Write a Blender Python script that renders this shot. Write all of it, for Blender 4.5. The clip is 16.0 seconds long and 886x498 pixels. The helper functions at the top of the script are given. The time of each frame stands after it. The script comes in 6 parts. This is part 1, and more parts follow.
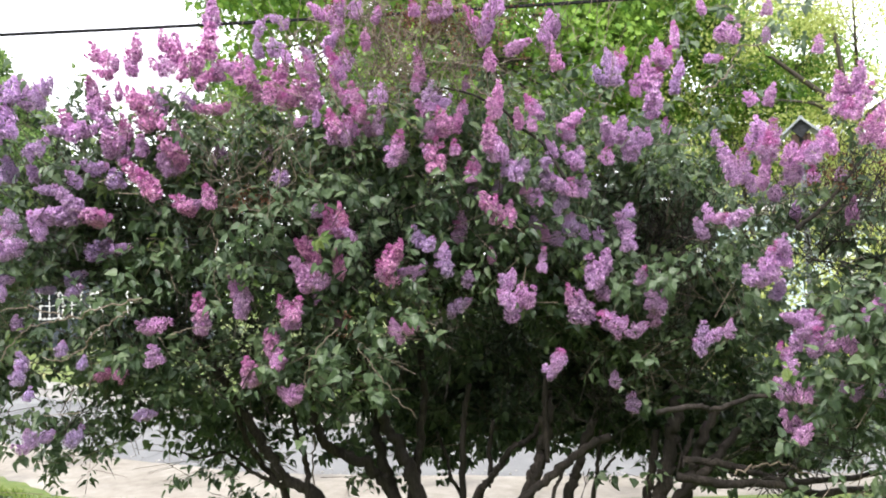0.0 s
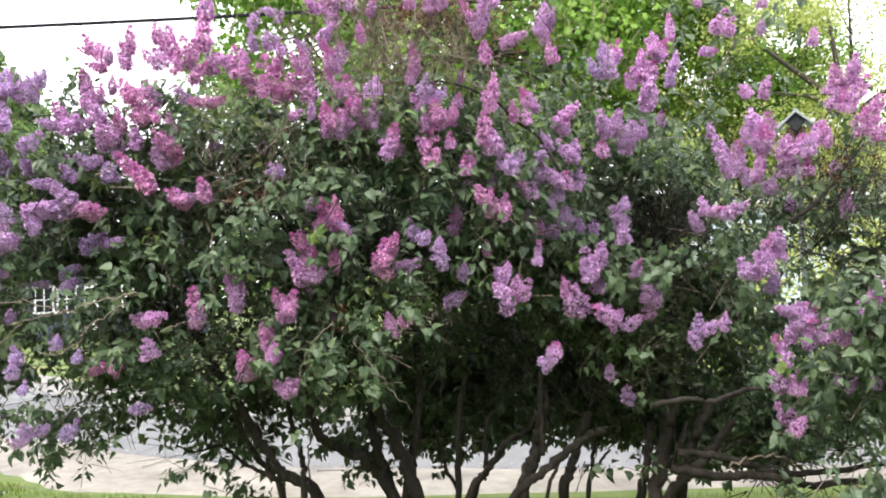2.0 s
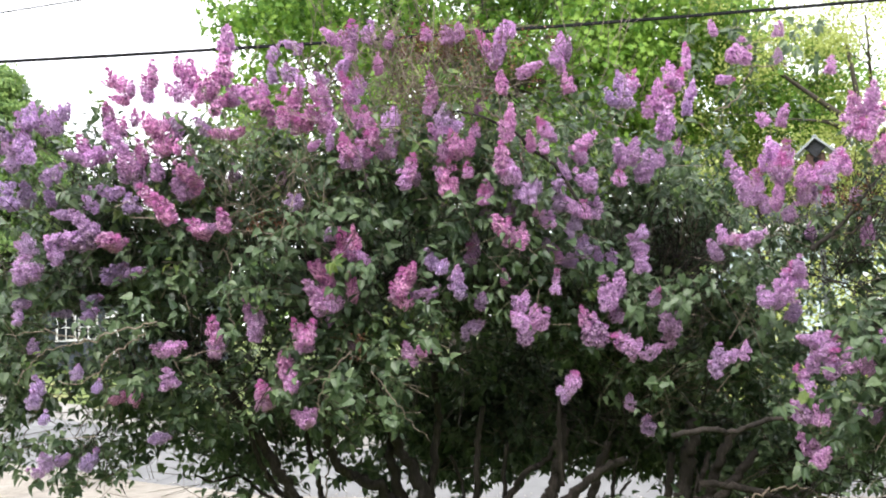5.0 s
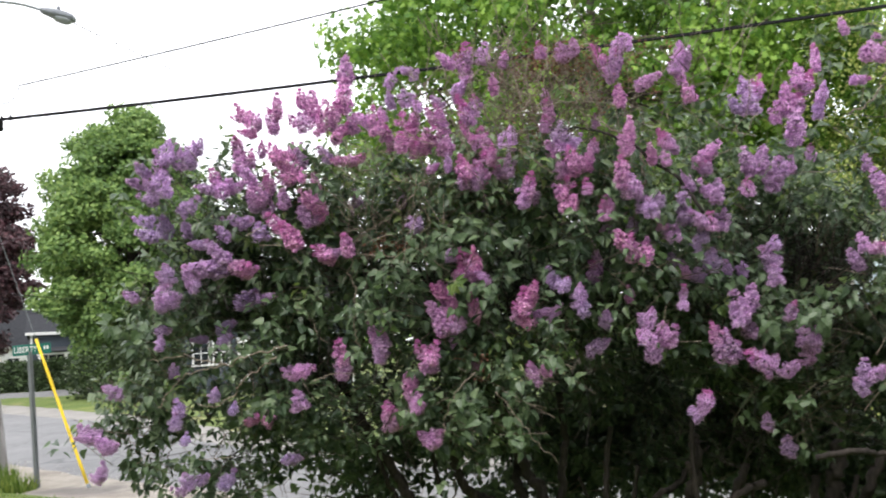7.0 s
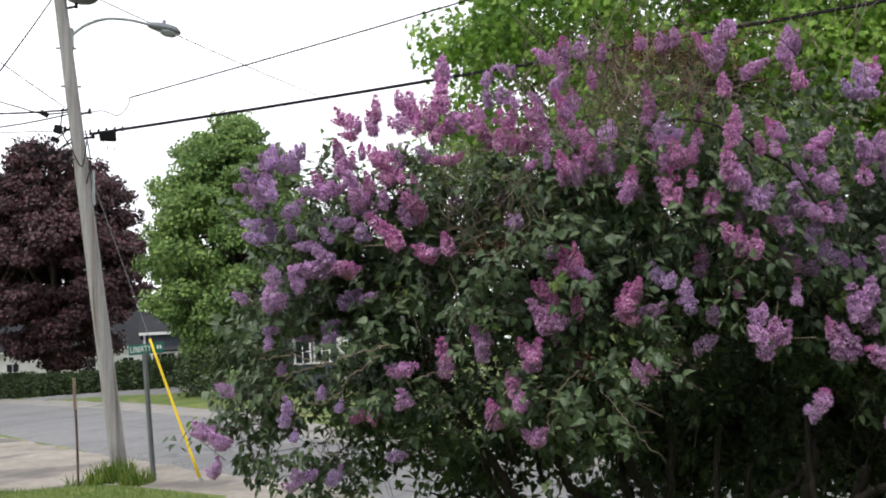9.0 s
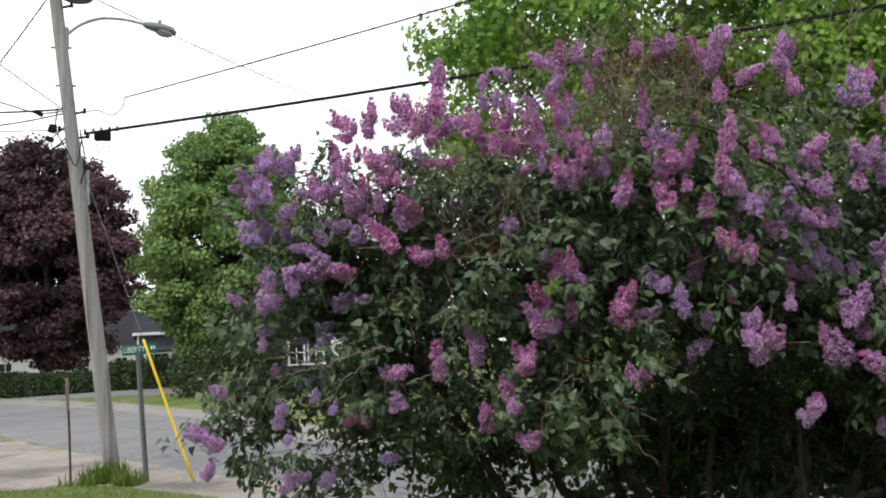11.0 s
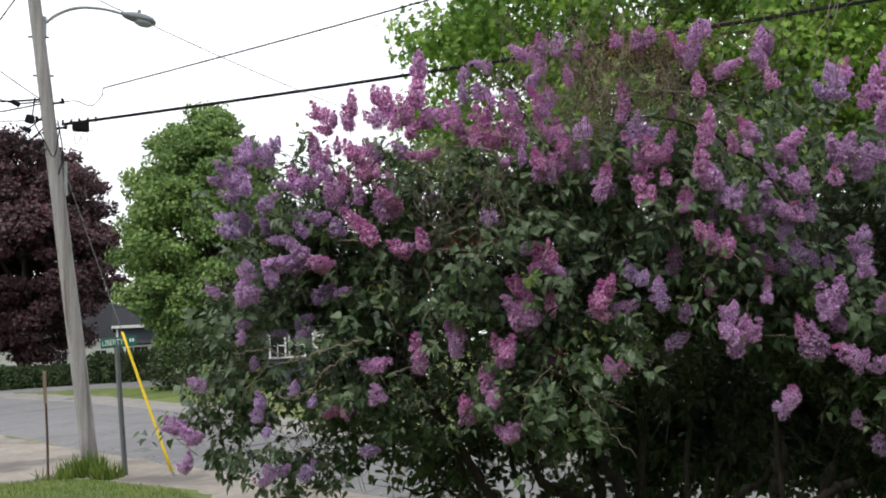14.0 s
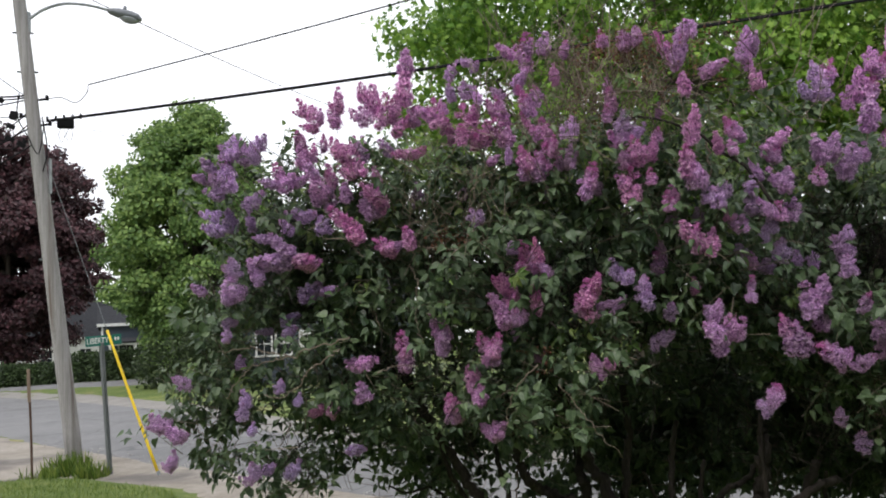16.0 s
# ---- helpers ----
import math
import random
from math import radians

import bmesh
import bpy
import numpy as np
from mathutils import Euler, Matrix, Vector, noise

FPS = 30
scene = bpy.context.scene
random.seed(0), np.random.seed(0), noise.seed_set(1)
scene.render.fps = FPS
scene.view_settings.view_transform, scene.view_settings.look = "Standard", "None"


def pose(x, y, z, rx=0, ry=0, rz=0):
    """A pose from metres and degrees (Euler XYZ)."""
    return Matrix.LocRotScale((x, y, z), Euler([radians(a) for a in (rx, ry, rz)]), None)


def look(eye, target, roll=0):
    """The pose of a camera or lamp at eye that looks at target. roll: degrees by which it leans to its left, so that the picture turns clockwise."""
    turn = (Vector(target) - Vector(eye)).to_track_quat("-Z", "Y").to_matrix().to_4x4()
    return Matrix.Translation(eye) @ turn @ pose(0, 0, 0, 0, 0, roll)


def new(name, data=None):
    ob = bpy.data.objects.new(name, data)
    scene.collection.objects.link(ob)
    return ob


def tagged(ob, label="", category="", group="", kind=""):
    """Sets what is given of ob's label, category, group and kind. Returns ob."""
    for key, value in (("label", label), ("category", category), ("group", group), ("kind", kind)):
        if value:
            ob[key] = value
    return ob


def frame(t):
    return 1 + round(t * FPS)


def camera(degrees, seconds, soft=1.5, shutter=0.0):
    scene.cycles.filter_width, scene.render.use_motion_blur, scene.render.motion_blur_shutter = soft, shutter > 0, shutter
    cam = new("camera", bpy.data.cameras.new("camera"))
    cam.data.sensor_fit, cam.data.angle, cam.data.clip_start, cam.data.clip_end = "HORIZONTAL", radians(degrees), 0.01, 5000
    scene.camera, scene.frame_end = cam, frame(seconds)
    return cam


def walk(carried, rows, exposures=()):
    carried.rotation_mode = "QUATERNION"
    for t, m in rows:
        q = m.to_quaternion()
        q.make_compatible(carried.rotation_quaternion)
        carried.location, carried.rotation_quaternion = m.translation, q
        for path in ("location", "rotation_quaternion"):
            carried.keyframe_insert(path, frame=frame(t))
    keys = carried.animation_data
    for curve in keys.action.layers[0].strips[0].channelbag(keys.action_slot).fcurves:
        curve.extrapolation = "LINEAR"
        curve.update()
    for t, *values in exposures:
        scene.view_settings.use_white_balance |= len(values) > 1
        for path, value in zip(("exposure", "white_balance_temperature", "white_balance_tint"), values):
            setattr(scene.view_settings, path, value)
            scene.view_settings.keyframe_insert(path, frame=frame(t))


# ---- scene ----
cam = camera(55.6, 16.0, soft=1.9, shutter=0.5)
PATH = [
    (0, (0.046, 0.305, 1.624), (0.026, 4.301, 1.850), -2.27),
    (0.5, (0.046, 0.311, 1.623), (0.036, 4.307, 1.846), -2.36),
    (1, (0.045, 0.313, 1.624), (0.039, 4.310, 1.831), -2.36),
    (1.5, (0.047, 0.311, 1.620), (0.039, 4.308, 1.821), -2.36),
    (2, (0.047, 0.307, 1.624), (0.047, 4.304, 1.818), -2.36),
    (2.5, (0.048, 0.306, 1.621), (0.072, 4.304, 1.826), -2.34),
    (3, (0.048, 0.306, 1.623), (0.080, 4.303, 1.847), -2.34),
    (3.5, (0.046, 0.305, 1.624), (0.078, 4.302, 1.866), -2.34),
    (3.7, (0.048, 0.300, 1.630), (0.076, 4.297, 1.874), -2.44),
    (5.8, (0.055, 0.298, 1.637), (-0.189, 4.272, 2.016), -2.53),
    (6, (0.057, 0.295, 1.642), (-0.245, 4.265, 2.031), -2.66),
    (6.5, (0.055, 0.308, 1.625), (-0.433, 4.254, 2.065), -3.16),
    (7, (0.035, 0.307, 1.631), (-0.595, 4.231, 2.082), -3.44),
    (7.5, (0.021, 0.312, 1.628), (-0.811, 4.200, 2.069), -3.44),
    (8, (0.010, 0.309, 1.632), (-0.974, 4.158, 2.097), -3.53),
    (8.5, (0.007, 0.305, 1.634), (-1.061, 4.131, 2.102), -3.77),
    (11, (0.007, 0.302, 1.640), (-1.035, 4.135, 2.114), -3.46),
    (11.5, (0.010, 0.300, 1.642), (-1.014, 4.137, 2.122), -3.55),
    (12, (0.013, 0.308, 1.639), (-0.995, 4.149, 2.114), -3.54),
    (12.5, (0.010, 0.307, 1.641), (-0.984, 4.154, 2.100), -3.53),
    (13, (0.012, 0.309, 1.638), (-0.972, 4.160, 2.083), -3.43),
    (13.5, (0.013, 0.307, 1.638), (-0.959, 4.162, 2.079), -3.32),
    (14, (0.016, 0.307, 1.637), (-0.946, 4.165, 2.074), -3.41),
    (14.5, (0.013, 0.309, 1.637), (-0.933, 4.172, 2.066), -3.40),
    (15, (0.015, 0.306, 1.638), (-0.919, 4.172, 2.064), -3.30),
    (15.5, (0.017, 0.307, 1.641), (-0.901, 4.177, 2.067), -3.29),
    (16, (0.020, 0.308, 1.638), (-0.884, 4.181, 2.064), -3.38),
]
walk(cam, [(t, look(eye, target, roll)) for t, eye, target, roll in PATH],
     exposures=[(0, 1.03), (3.7, 1.03), (5.8, 0.93), (6.5, 0.72), (7.0, 0.54), (7.5, 0.33), (8.0, 0.03), (8.7, -0.02), (11.0, -0.09), (13.0, -0.15), (16.0, -0.18)])

# ---- world and light ----
world = bpy.data.worlds.new("overcast_sky")
scene.world = world
world.use_nodes = True
wn, wl = world.node_tree.nodes, world.node_tree.links
wn.clear()
w_out, w_bg = wn.new("ShaderNodeOutputWorld"), wn.new("ShaderNodeBackground")
w_sky, w_dim, w_mix = wn.new("ShaderNodeTexSky"), wn.new("ShaderNodeVectorMath"), wn.new("ShaderNodeMix")
w_sky.sky_type, w_sky.sun_disc, w_sky.sun_elevation, w_sky.sun_rotation = "NISHITA", False, radians(55), radians(215)
w_dim.operation = "SCALE"
w_dim.inputs["Scale"].default_value = 0.1
w_mix.data_type = "RGBA"
w_mix.inputs["Factor"].default_value = 0.85
w_mix.inputs["B"].default_value = (1.0, 1.0, 1.03, 1)
w_bg.inputs["Strength"].default_value = 1.75
wl.new(w_sky.outputs[0], w_dim.inputs[0])
wl.new(w_dim.outputs[0], w_mix.inputs["A"])
wl.new(w_mix.outputs["Result"], w_bg.inputs["Color"])
wl.new(w_bg.outputs[0], w_out.inputs[0])

sun = new("sun", bpy.data.lights.new("sun", "SUN"))
sun.data.energy, sun.data.angle, sun.data.color = 1.8, radians(30), (1.0, 0.96, 0.9)
sun.matrix_world = look((-6, -9, 20), (0, 5, 0))


# ---- materials ----
def material(name, colors, rough=0.7, scale=8.0, detail=6.0, bump=0.0, bump_scale=40.0, metal=0.0, island=0.0,
             object_random=0.0, translucent=0.0, stretch=(1, 1, 1), spec=0.4, patches=None, cracks=0.0):
    """A surface whose colour runs through `colors` by two noises, with variation by island or by object."""
    m = bpy.data.materials.new(name)
    m.use_nodes = True
    n, l = m.node_tree.nodes, m.node_tree.links
    bsdf = n["Principled BSDF"]
    bsdf.inputs["Roughness"].default_value = rough
    bsdf.inputs["Metallic"].default_value = metal
    bsdf.inputs["Specular IOR Level"].default_value = spec
    geo, coord, mapping = n.new("ShaderNodeNewGeometry"), n.new("ShaderNodeTexCoord"), n.new("ShaderNodeMapping")
    mapping.inputs["Scale"].default_value = stretch
    l.new(coord.outputs["Object"], mapping.inputs[0])
    big, small = n.new("ShaderNodeTexNoise"), n.new("ShaderNodeTexNoise")
    big.inputs["Scale"].default_value, big.inputs["Detail"].default_value = scale, detail
    small.inputs["Scale"].default_value, small.inputs["Detail"].default_value = scale * 9, 4
    for t in (big, small):
        l.new(mapping.outputs[0], t.inputs["Vector"])
    mix = n.new("ShaderNodeMath")
    mix.operation = "MULTIPLY_ADD"
    mix.inputs[1].default_value = 0.45
    l.new(small.outputs["Fac"], mix.inputs[0])
    half = n.new("ShaderNodeMath")
    half.operation = "MULTIPLY"
    half.inputs[1].default_value = 0.55
    l.new(big.outputs["Fac"], half.inputs[0])
    l.new(half.outputs[0], mix.inputs[2])
    value = mix.outputs[0]
    for amount, source in ((island, geo.outputs["Random Per Island"]), (object_random, None)):
        if amount:
            if source is None:
                source = n.new("ShaderNodeObjectInfo").outputs["Random"]
            a, b = n.new("ShaderNodeMath"), n.new("ShaderNodeMath")
            a.operation, b.operation = "SUBTRACT", "MULTIPLY_ADD"
            a.inputs[1].default_value = 0.5
            b.inputs[1].default_value = amount
            l.new(source, a.inputs[0])
            l.new(a.outputs[0], b.inputs[0])
            l.new(value, b.inputs[2])
            value = b.outputs[0]
    ramp = n.new("ShaderNodeValToRGB")
    while len(ramp.color_ramp.elements) < len(colors):
        ramp.color_ramp.elements.new(0.5)
    for i, c in enumerate(colors):
        ramp.color_ramp.elements[i].position = 0.28 + 0.44 * i / max(1, len(colors) - 1)
        ramp.color_ramp.elements[i].color = (*c, 1)
    l.new(value, ramp.inputs[0])
    color = ramp.outputs[0]
    if patches:
        pn, pr, pm = n.new("ShaderNodeTexNoise"), n.new("ShaderNodeValToRGB"), n.new("ShaderNodeMix")
        pn.inputs["Scale"].default_value, pn.inputs["Detail"].default_value = patches[1], 8
        pr.color_ramp.elements[0].position, pr.color_ramp.elements[1].position = patches[2], patches[2] + 0.12
        pm.data_type = "RGBA"
        pm.inputs["B"].default_value = (*patches[0], 1)
        l.new(mapping.outputs[0], pn.inputs["Vector"])
        l.new(pn.outputs["Fac"], pr.inputs[0])
        l.new(pr.outputs[0], pm.inputs["Factor"])
        l.new(color, pm.inputs["A"])
        color = pm.outputs["Result"]
    if cracks:
        vor, warp, add, line, cm = (n.new("ShaderNodeTexVoronoi"), n.new("ShaderNodeTexNoise"), n.new("ShaderNodeVectorMath"), n.new("ShaderNodeValToRGB"), n.new("ShaderNodeMix"))
        vor.feature = "DISTANCE_TO_EDGE"
        vor.inputs["Scale"].default_value, warp.inputs["Scale"].default_value = cracks, 1.3
        line.color_ramp.elements[0].position, line.color_ramp.elements[1].position = 0.004, 0.014
        line.color_ramp.elements[0].color, line.color_ramp.elements[1].color = (1, 1, 1, 1), (0, 0, 0, 1)
        cm.data_type = "RGBA"
        cm.inputs["B"].default_value = (0.115, 0.115, 0.12, 1)
        l.new(mapping.outputs[0], warp.inputs["Vector"])
        l.new(mapping.outputs[0], add.inputs[0])
        l.new(warp.outputs["Color"], add.inputs[1])
        l.new(add.outputs[0], vor.inputs["Vector"])
        l.new(vor.outputs["Distance"], line.inputs[0])
        l.new(line.outputs[0], cm.inputs["Factor"])
        l.new(color, cm.inputs["A"])
        color = cm.outputs["Result"]
    l.new(color, bsdf.inputs["Base Color"])
    if bump:
        tex, bp = n.new("ShaderNodeTexNoise"), n.new("ShaderNodeBump")
        tex.inputs["Scale"].default_value, tex.inputs["Detail"].default_value = bump_scale, 8
        bp.inputs["Strength"].default_value, bp.inputs["Distance"].default_value = bump, 0.02
        l.new(mapping.outputs[0], tex.inputs["Vector"])
        l.new(tex.outputs["Fac"], bp.inputs["Height"])
        l.new(bp.outputs[0], bsdf.inputs["Normal"])
    if translucent:
        tr, ms = n.new("ShaderNodeBsdfTranslucent"), n.new("ShaderNodeMixShader")
        ms.inputs[0].default_value = translucent
        l.new(color, tr.inputs["Color"])
        l.new(bsdf.outputs[0], ms.inputs[1])
        l.new(tr.outputs[0], ms.inputs[2])
        l.new(ms.outputs[0], n["Material Output"].inputs["Surface"])
    return m


def petal_material(name, gain):
    """Petals take their hue from the object's colour, lighter and darker from floret to floret."""
    m = bpy.data.materials.new(name)
    m.use_nodes = True
    n, l = m.node_tree.nodes, m.node_tree.links
    bsdf = n["Principled BSDF"]
    bsdf.inputs["Roughness"].default_value = 0.6
    bsdf.inputs["Specular IOR Level"].default_value = 0.25
    info, geo, hsv = n.new("ShaderNodeObjectInfo"), n.new("ShaderNodeNewGeometry"), n.new("ShaderNodeHueSaturation")
    spread, shift, pale = n.new("ShaderNodeMapRange"), n.new("ShaderNodeMapRange"), n.new("ShaderNodeMapRange")
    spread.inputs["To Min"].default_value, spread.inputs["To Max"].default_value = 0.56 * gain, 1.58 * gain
    pale.inputs["To Min"].default_value, pale.inputs["To Max"].default_value = 1.36, 0.60
    shift.inputs["To Min"].default_value, shift.inputs["To Max"].default_value = 0.475, 0.525
    l.new(geo.outputs["Random Per Island"], spread.inputs[0])
    l.new(geo.outputs["Random Per Island"], shift.inputs[0])
    l.new(geo.outputs["Random Per Island"], pale.inputs[0])
    l.new(pale.outputs[0], hsv.inputs["Saturation"])
    l.new(spread.outputs[0], hsv.inputs["Value"])
    l.new(shift.outputs[0], hsv.inputs["Hue"])
    l.new(info.outputs["Color"], hsv.inputs["Color"])
    l.new(hsv.outputs[0], bsdf.inputs["Base Color"])
    tr, ms = n.new("ShaderNodeBsdfTranslucent"), n.new("ShaderNodeMixShader")
    ms.inputs[0].default_value = 0.35
    l.new(hsv.outputs[0], tr.inputs["Color"])
    l.new(bsdf.outputs[0], ms.inputs[1])
    l.new(tr.outputs[0], ms.inputs[2])
    l.new(ms.outputs[0], n["Material Output"].inputs["Surface"])
    return m


M_PETAL = petal_material("lilac_petals", 1.0)
# darkened copy of the petals: crevice shade put into the cores' colour
M_PETAL_SHADE = petal_material("lilac_petals_shaded", 0.55)
M_BUD = material("lilac_buds", [(0.42, 0.09, 0.30), (0.62, 0.22, 0.50)], 0.6, 30, island=0.5)
M_LEAF = material("lilac_leaf", [(0.042, 0.073, 0.036), (0.082, 0.130, 0.062), (0.148, 0.205, 0.100)], 0.40, 6, island=0.55,
                  translucent=0.25, spec=0.45)
M_LEAF_YOUNG = material("young_lilac_leaf", [(0.085, 0.15, 0.045), (0.15, 0.235, 0.068), (0.24, 0.31, 0.095)], 0.5, 6, island=0.5,
                        translucent=0.35)
# bark near black: the shade under the crowns is darkened into its colour
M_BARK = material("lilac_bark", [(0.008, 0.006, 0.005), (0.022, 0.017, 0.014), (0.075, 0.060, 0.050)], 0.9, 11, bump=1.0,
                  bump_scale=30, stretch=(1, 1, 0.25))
M_TWIG = material("dry_twig", [(0.095, 0.07, 0.056), (0.19, 0.148, 0.12), (0.32, 0.26, 0.21)], 0.9, 12, island=0.4)
M_SEED = material("dry_seed_head", [(0.09, 0.035, 0.022), (0.17, 0.075, 0.046), (0.27, 0.13, 0.085)], 0.9, 20, island=0.5)
M_MAPLE = material("maple_leaf", [(0.075, 0.17, 0.022), (0.155, 0.29, 0.04), (0.29, 0.45, 0.075)], 0.5, 0.5, island=0.5, translucent=0.4)
M_GREEN = material("far_maple_leaf", [(0.070, 0.135, 0.034), (0.140, 0.235, 0.060), (0.26, 0.37, 0.105)], 0.55, 0.3, island=0.5, translucent=0.3)
M_SHRUB = material("dark_shrub_leaf", [(0.018, 0.033, 0.012), (0.036, 0.060, 0.020), (0.070, 0.100, 0.036)], 0.55, 0.5, island=0.5, translucent=0.2)
M_PURPLE = material("purple_maple_leaf", [(0.026, 0.011, 0.015), (0.056, 0.023, 0.029), (0.115, 0.048, 0.058)], 0.5, 0.4, island=0.5, translucent=0.15)
M_YELLOW = material("spring_tree_leaf", [(0.30, 0.36, 0.085), (0.45, 0.51, 0.15), (0.60, 0.64, 0.24)], 0.5, 0.6, island=0.5, translucent=0.5)
M_HEDGE = material("hedge_leaf", [(0.015, 0.028, 0.010), (0.03, 0.055, 0.016), (0.06, 0.10, 0.03)], 0.6, 1, island=0.5, translucent=0.15)
M_TRUNK = material("tree_bark", [(0.03, 0.025, 0.02), (0.07, 0.058, 0.048), (0.12, 0.10, 0.085)], 0.95, 3, bump=0.9, bump_scale=14, stretch=(1, 1, 0.3))
M_GRASS = material("grass_ground", [(0.045, 0.075, 0.014), (0.09, 0.13, 0.024), (0.17, 0.19, 0.05)], 0.9, 0.6, bump=0.8, bump_scale=30,
                   patches=((0.22, 0.20, 0.09), 0.35, 0.56))
M_BLADE = material("grass_blade", [(0.06, 0.11, 0.015), (0.11, 0.18, 0.025), (0.20, 0.25, 0.05)], 0.6, 2, island=0.6, translucent=0.3)
M_ASPHALT = material("worn_asphalt", [(0.13, 0.13, 0.135), (0.168, 0.168, 0.173), (0.21, 0.208, 0.207)], 0.92, 0.5, bump=0.35, bump_scale=60,
                     patches=((0.125, 0.125, 0.13), 0.22, 0.56), cracks=0.22)
M_GRAVEL = material("sandy_gravel", [(0.17, 0.148, 0.124), (0.265, 0.238, 0.205), (0.37, 0.338, 0.30)], 0.95, 0.9, bump=0.8, bump_scale=45,
                    patches=((0.13, 0.117, 0.110), 0.55, 0.51))
M_VERGE = material("dusty_verge", [(0.16, 0.15, 0.138), (0.225, 0.213, 0.20), (0.30, 0.285, 0.265)], 0.95, 0.8, bump=0.6, bump_scale=45)
M_STONE = material("pebble", [(0.16, 0.15, 0.14), (0.30, 0.28, 0.25), (0.46, 0.44, 0.41)], 0.9, 5, island=0.6)
M_POLE = material("weathered_pole_wood", [(0.17, 0.158, 0.155), (0.32, 0.305, 0.302), (0.46, 0.445, 0.445)], 0.9, 7, bump=0.9, bump_scale=26,
                  stretch=(4, 4, 0.10), patches=((0.15, 0.12, 0.105), 1.6, 0.57))
M_GALV = material("galvanised_steel", [(0.22, 0.24, 0.25), (0.32, 0.34, 0.35), (0.42, 0.44, 0.45)], 0.5, 6, metal=0.6)
M_DARKSTEEL = material("dull_grey_steel", [(0.10, 0.11, 0.115), (0.16, 0.17, 0.175)], 0.6, 6, metal=0.3)
M_RUST = material("rusty_steel", [(0.045, 0.028, 0.022), (0.085, 0.05, 0.038), (0.13, 0.08, 0.06)], 0.9, 9, bump=0.3)
M_STAKE = material("splintered_wood", [(0.13, 0.09, 0.07), (0.27, 0.20, 0.155)], 0.9, 8, stretch=(3, 3, 0.3))
M_BLACK = material("black_cable", [(0.010, 0.010, 0.011), (0.018, 0.018, 0.020)], 0.9, 5, spec=0.1)
M_LAMP = material("grey_painted_aluminium", [(0.16, 0.17, 0.19), (0.22, 0.235, 0.26)], 0.5, 5)
M_YGUARD = material("yellow_plastic", [(0.62, 0.42, 0.01), (0.75, 0.53, 0.015)], 0.45, 3)
M_SIGN = material("green_sign_sheet", [(0.002, 0.10, 0.075), (0.004, 0.125, 0.095)], 0.45, 4)
M_WHITE = material("white_paint", [(0.68, 0.68, 0.67), (0.78, 0.78, 0.77)], 0.6, 3)
M_SLATE = material("slate_blue_siding", [(0.04, 0.05, 0.066), (0.06, 0.075, 0.095)], 0.7, 2)
M_PALEBLUE = material("pale_blue_siding", [(0.50, 0.60, 0.66), (0.60, 0.70, 0.76)], 0.7, 2)
M_ROOF = material("grey_roof_shingles", [(0.025, 0.026, 0.03), (0.05, 0.052, 0.058)], 0.95, 4, bump=0.5, spec=0.08)
M_PANE = material("window_glass", [(0.02, 0.025, 0.03), (0.03, 0.035, 0.04)], 0.08, 2, spec=0.8)
M_LENS = material("lamp_refractor", [(0.26, 0.28, 0.30), (0.34, 0.36, 0.38)], 0.25, 3, spec=0.6)


# ---- mesh helpers ----
def empty(name, at, label, category, group="", kind=""):
    ob = new(name)
    ob.location = at
    return tagged(ob, label, category, group, kind)


def child(name, mesh, parent, label="", kind=""):
    ob = new(name, mesh)
    if parent is not None:
        ob.parent = parent
        if parent.parent is None:
            ob.matrix_parent_inverse = Matrix.Translation(-parent.location)
    if label or kind:
        tagged(ob, label, kind=kind)
    return ob


def mesh_of(name, verts, faces, materials, index=None, smooth=False):
    me = bpy.data.meshes.new(name)
    me.from_pydata([tuple(v) for v in verts] if not isinstance(verts, np.ndarray) else verts.tolist(), [],
                   faces.tolist() if isinstance(faces, np.ndarray) else faces)
    for m in (materials if isinstance(materials, (list, tuple)) else [materials]):
        me.materials.append(m)
    if index is not None:
        me.polygons.foreach_set("material_index", np.asarray(index, dtype=np.int32))
    if smooth:
        me.polygons.foreach_set("use_smooth", np.ones(len(me.polygons), dtype=bool))
    me.update()
    return me


def finish(bm, name, materials, smooth=False):
    me = bpy.data.meshes.new(name)
    for f in bm.faces:
        f.smooth = smooth
    bm.to_mesh(me)
    bm.free()
    for m in (materials if isinstance(materials, (list, tuple)) else [materials]):
        me.materials.append(m)
    return me


def part(name, bm, mat, parent, label="", smooth=False):
    return child(name, finish(bm, name, mat, smooth), parent, label)


def add_box(bm, centre, size, bevel=0.0, turn=None):
    m = Matrix.Translation(centre) @ (turn or Matrix.Identity(4)) @ Matrix.Diagonal((*size, 1))
    made = bmesh.ops.create_cube(bm, size=1, matrix=m)["verts"]
    if bevel:
        edges = list({e for v in made for e in v.link_edges})
        bmesh.ops.bevel(bm, geom=edges, offset=bevel, segments=2, affect="EDGES", profile=0.5)


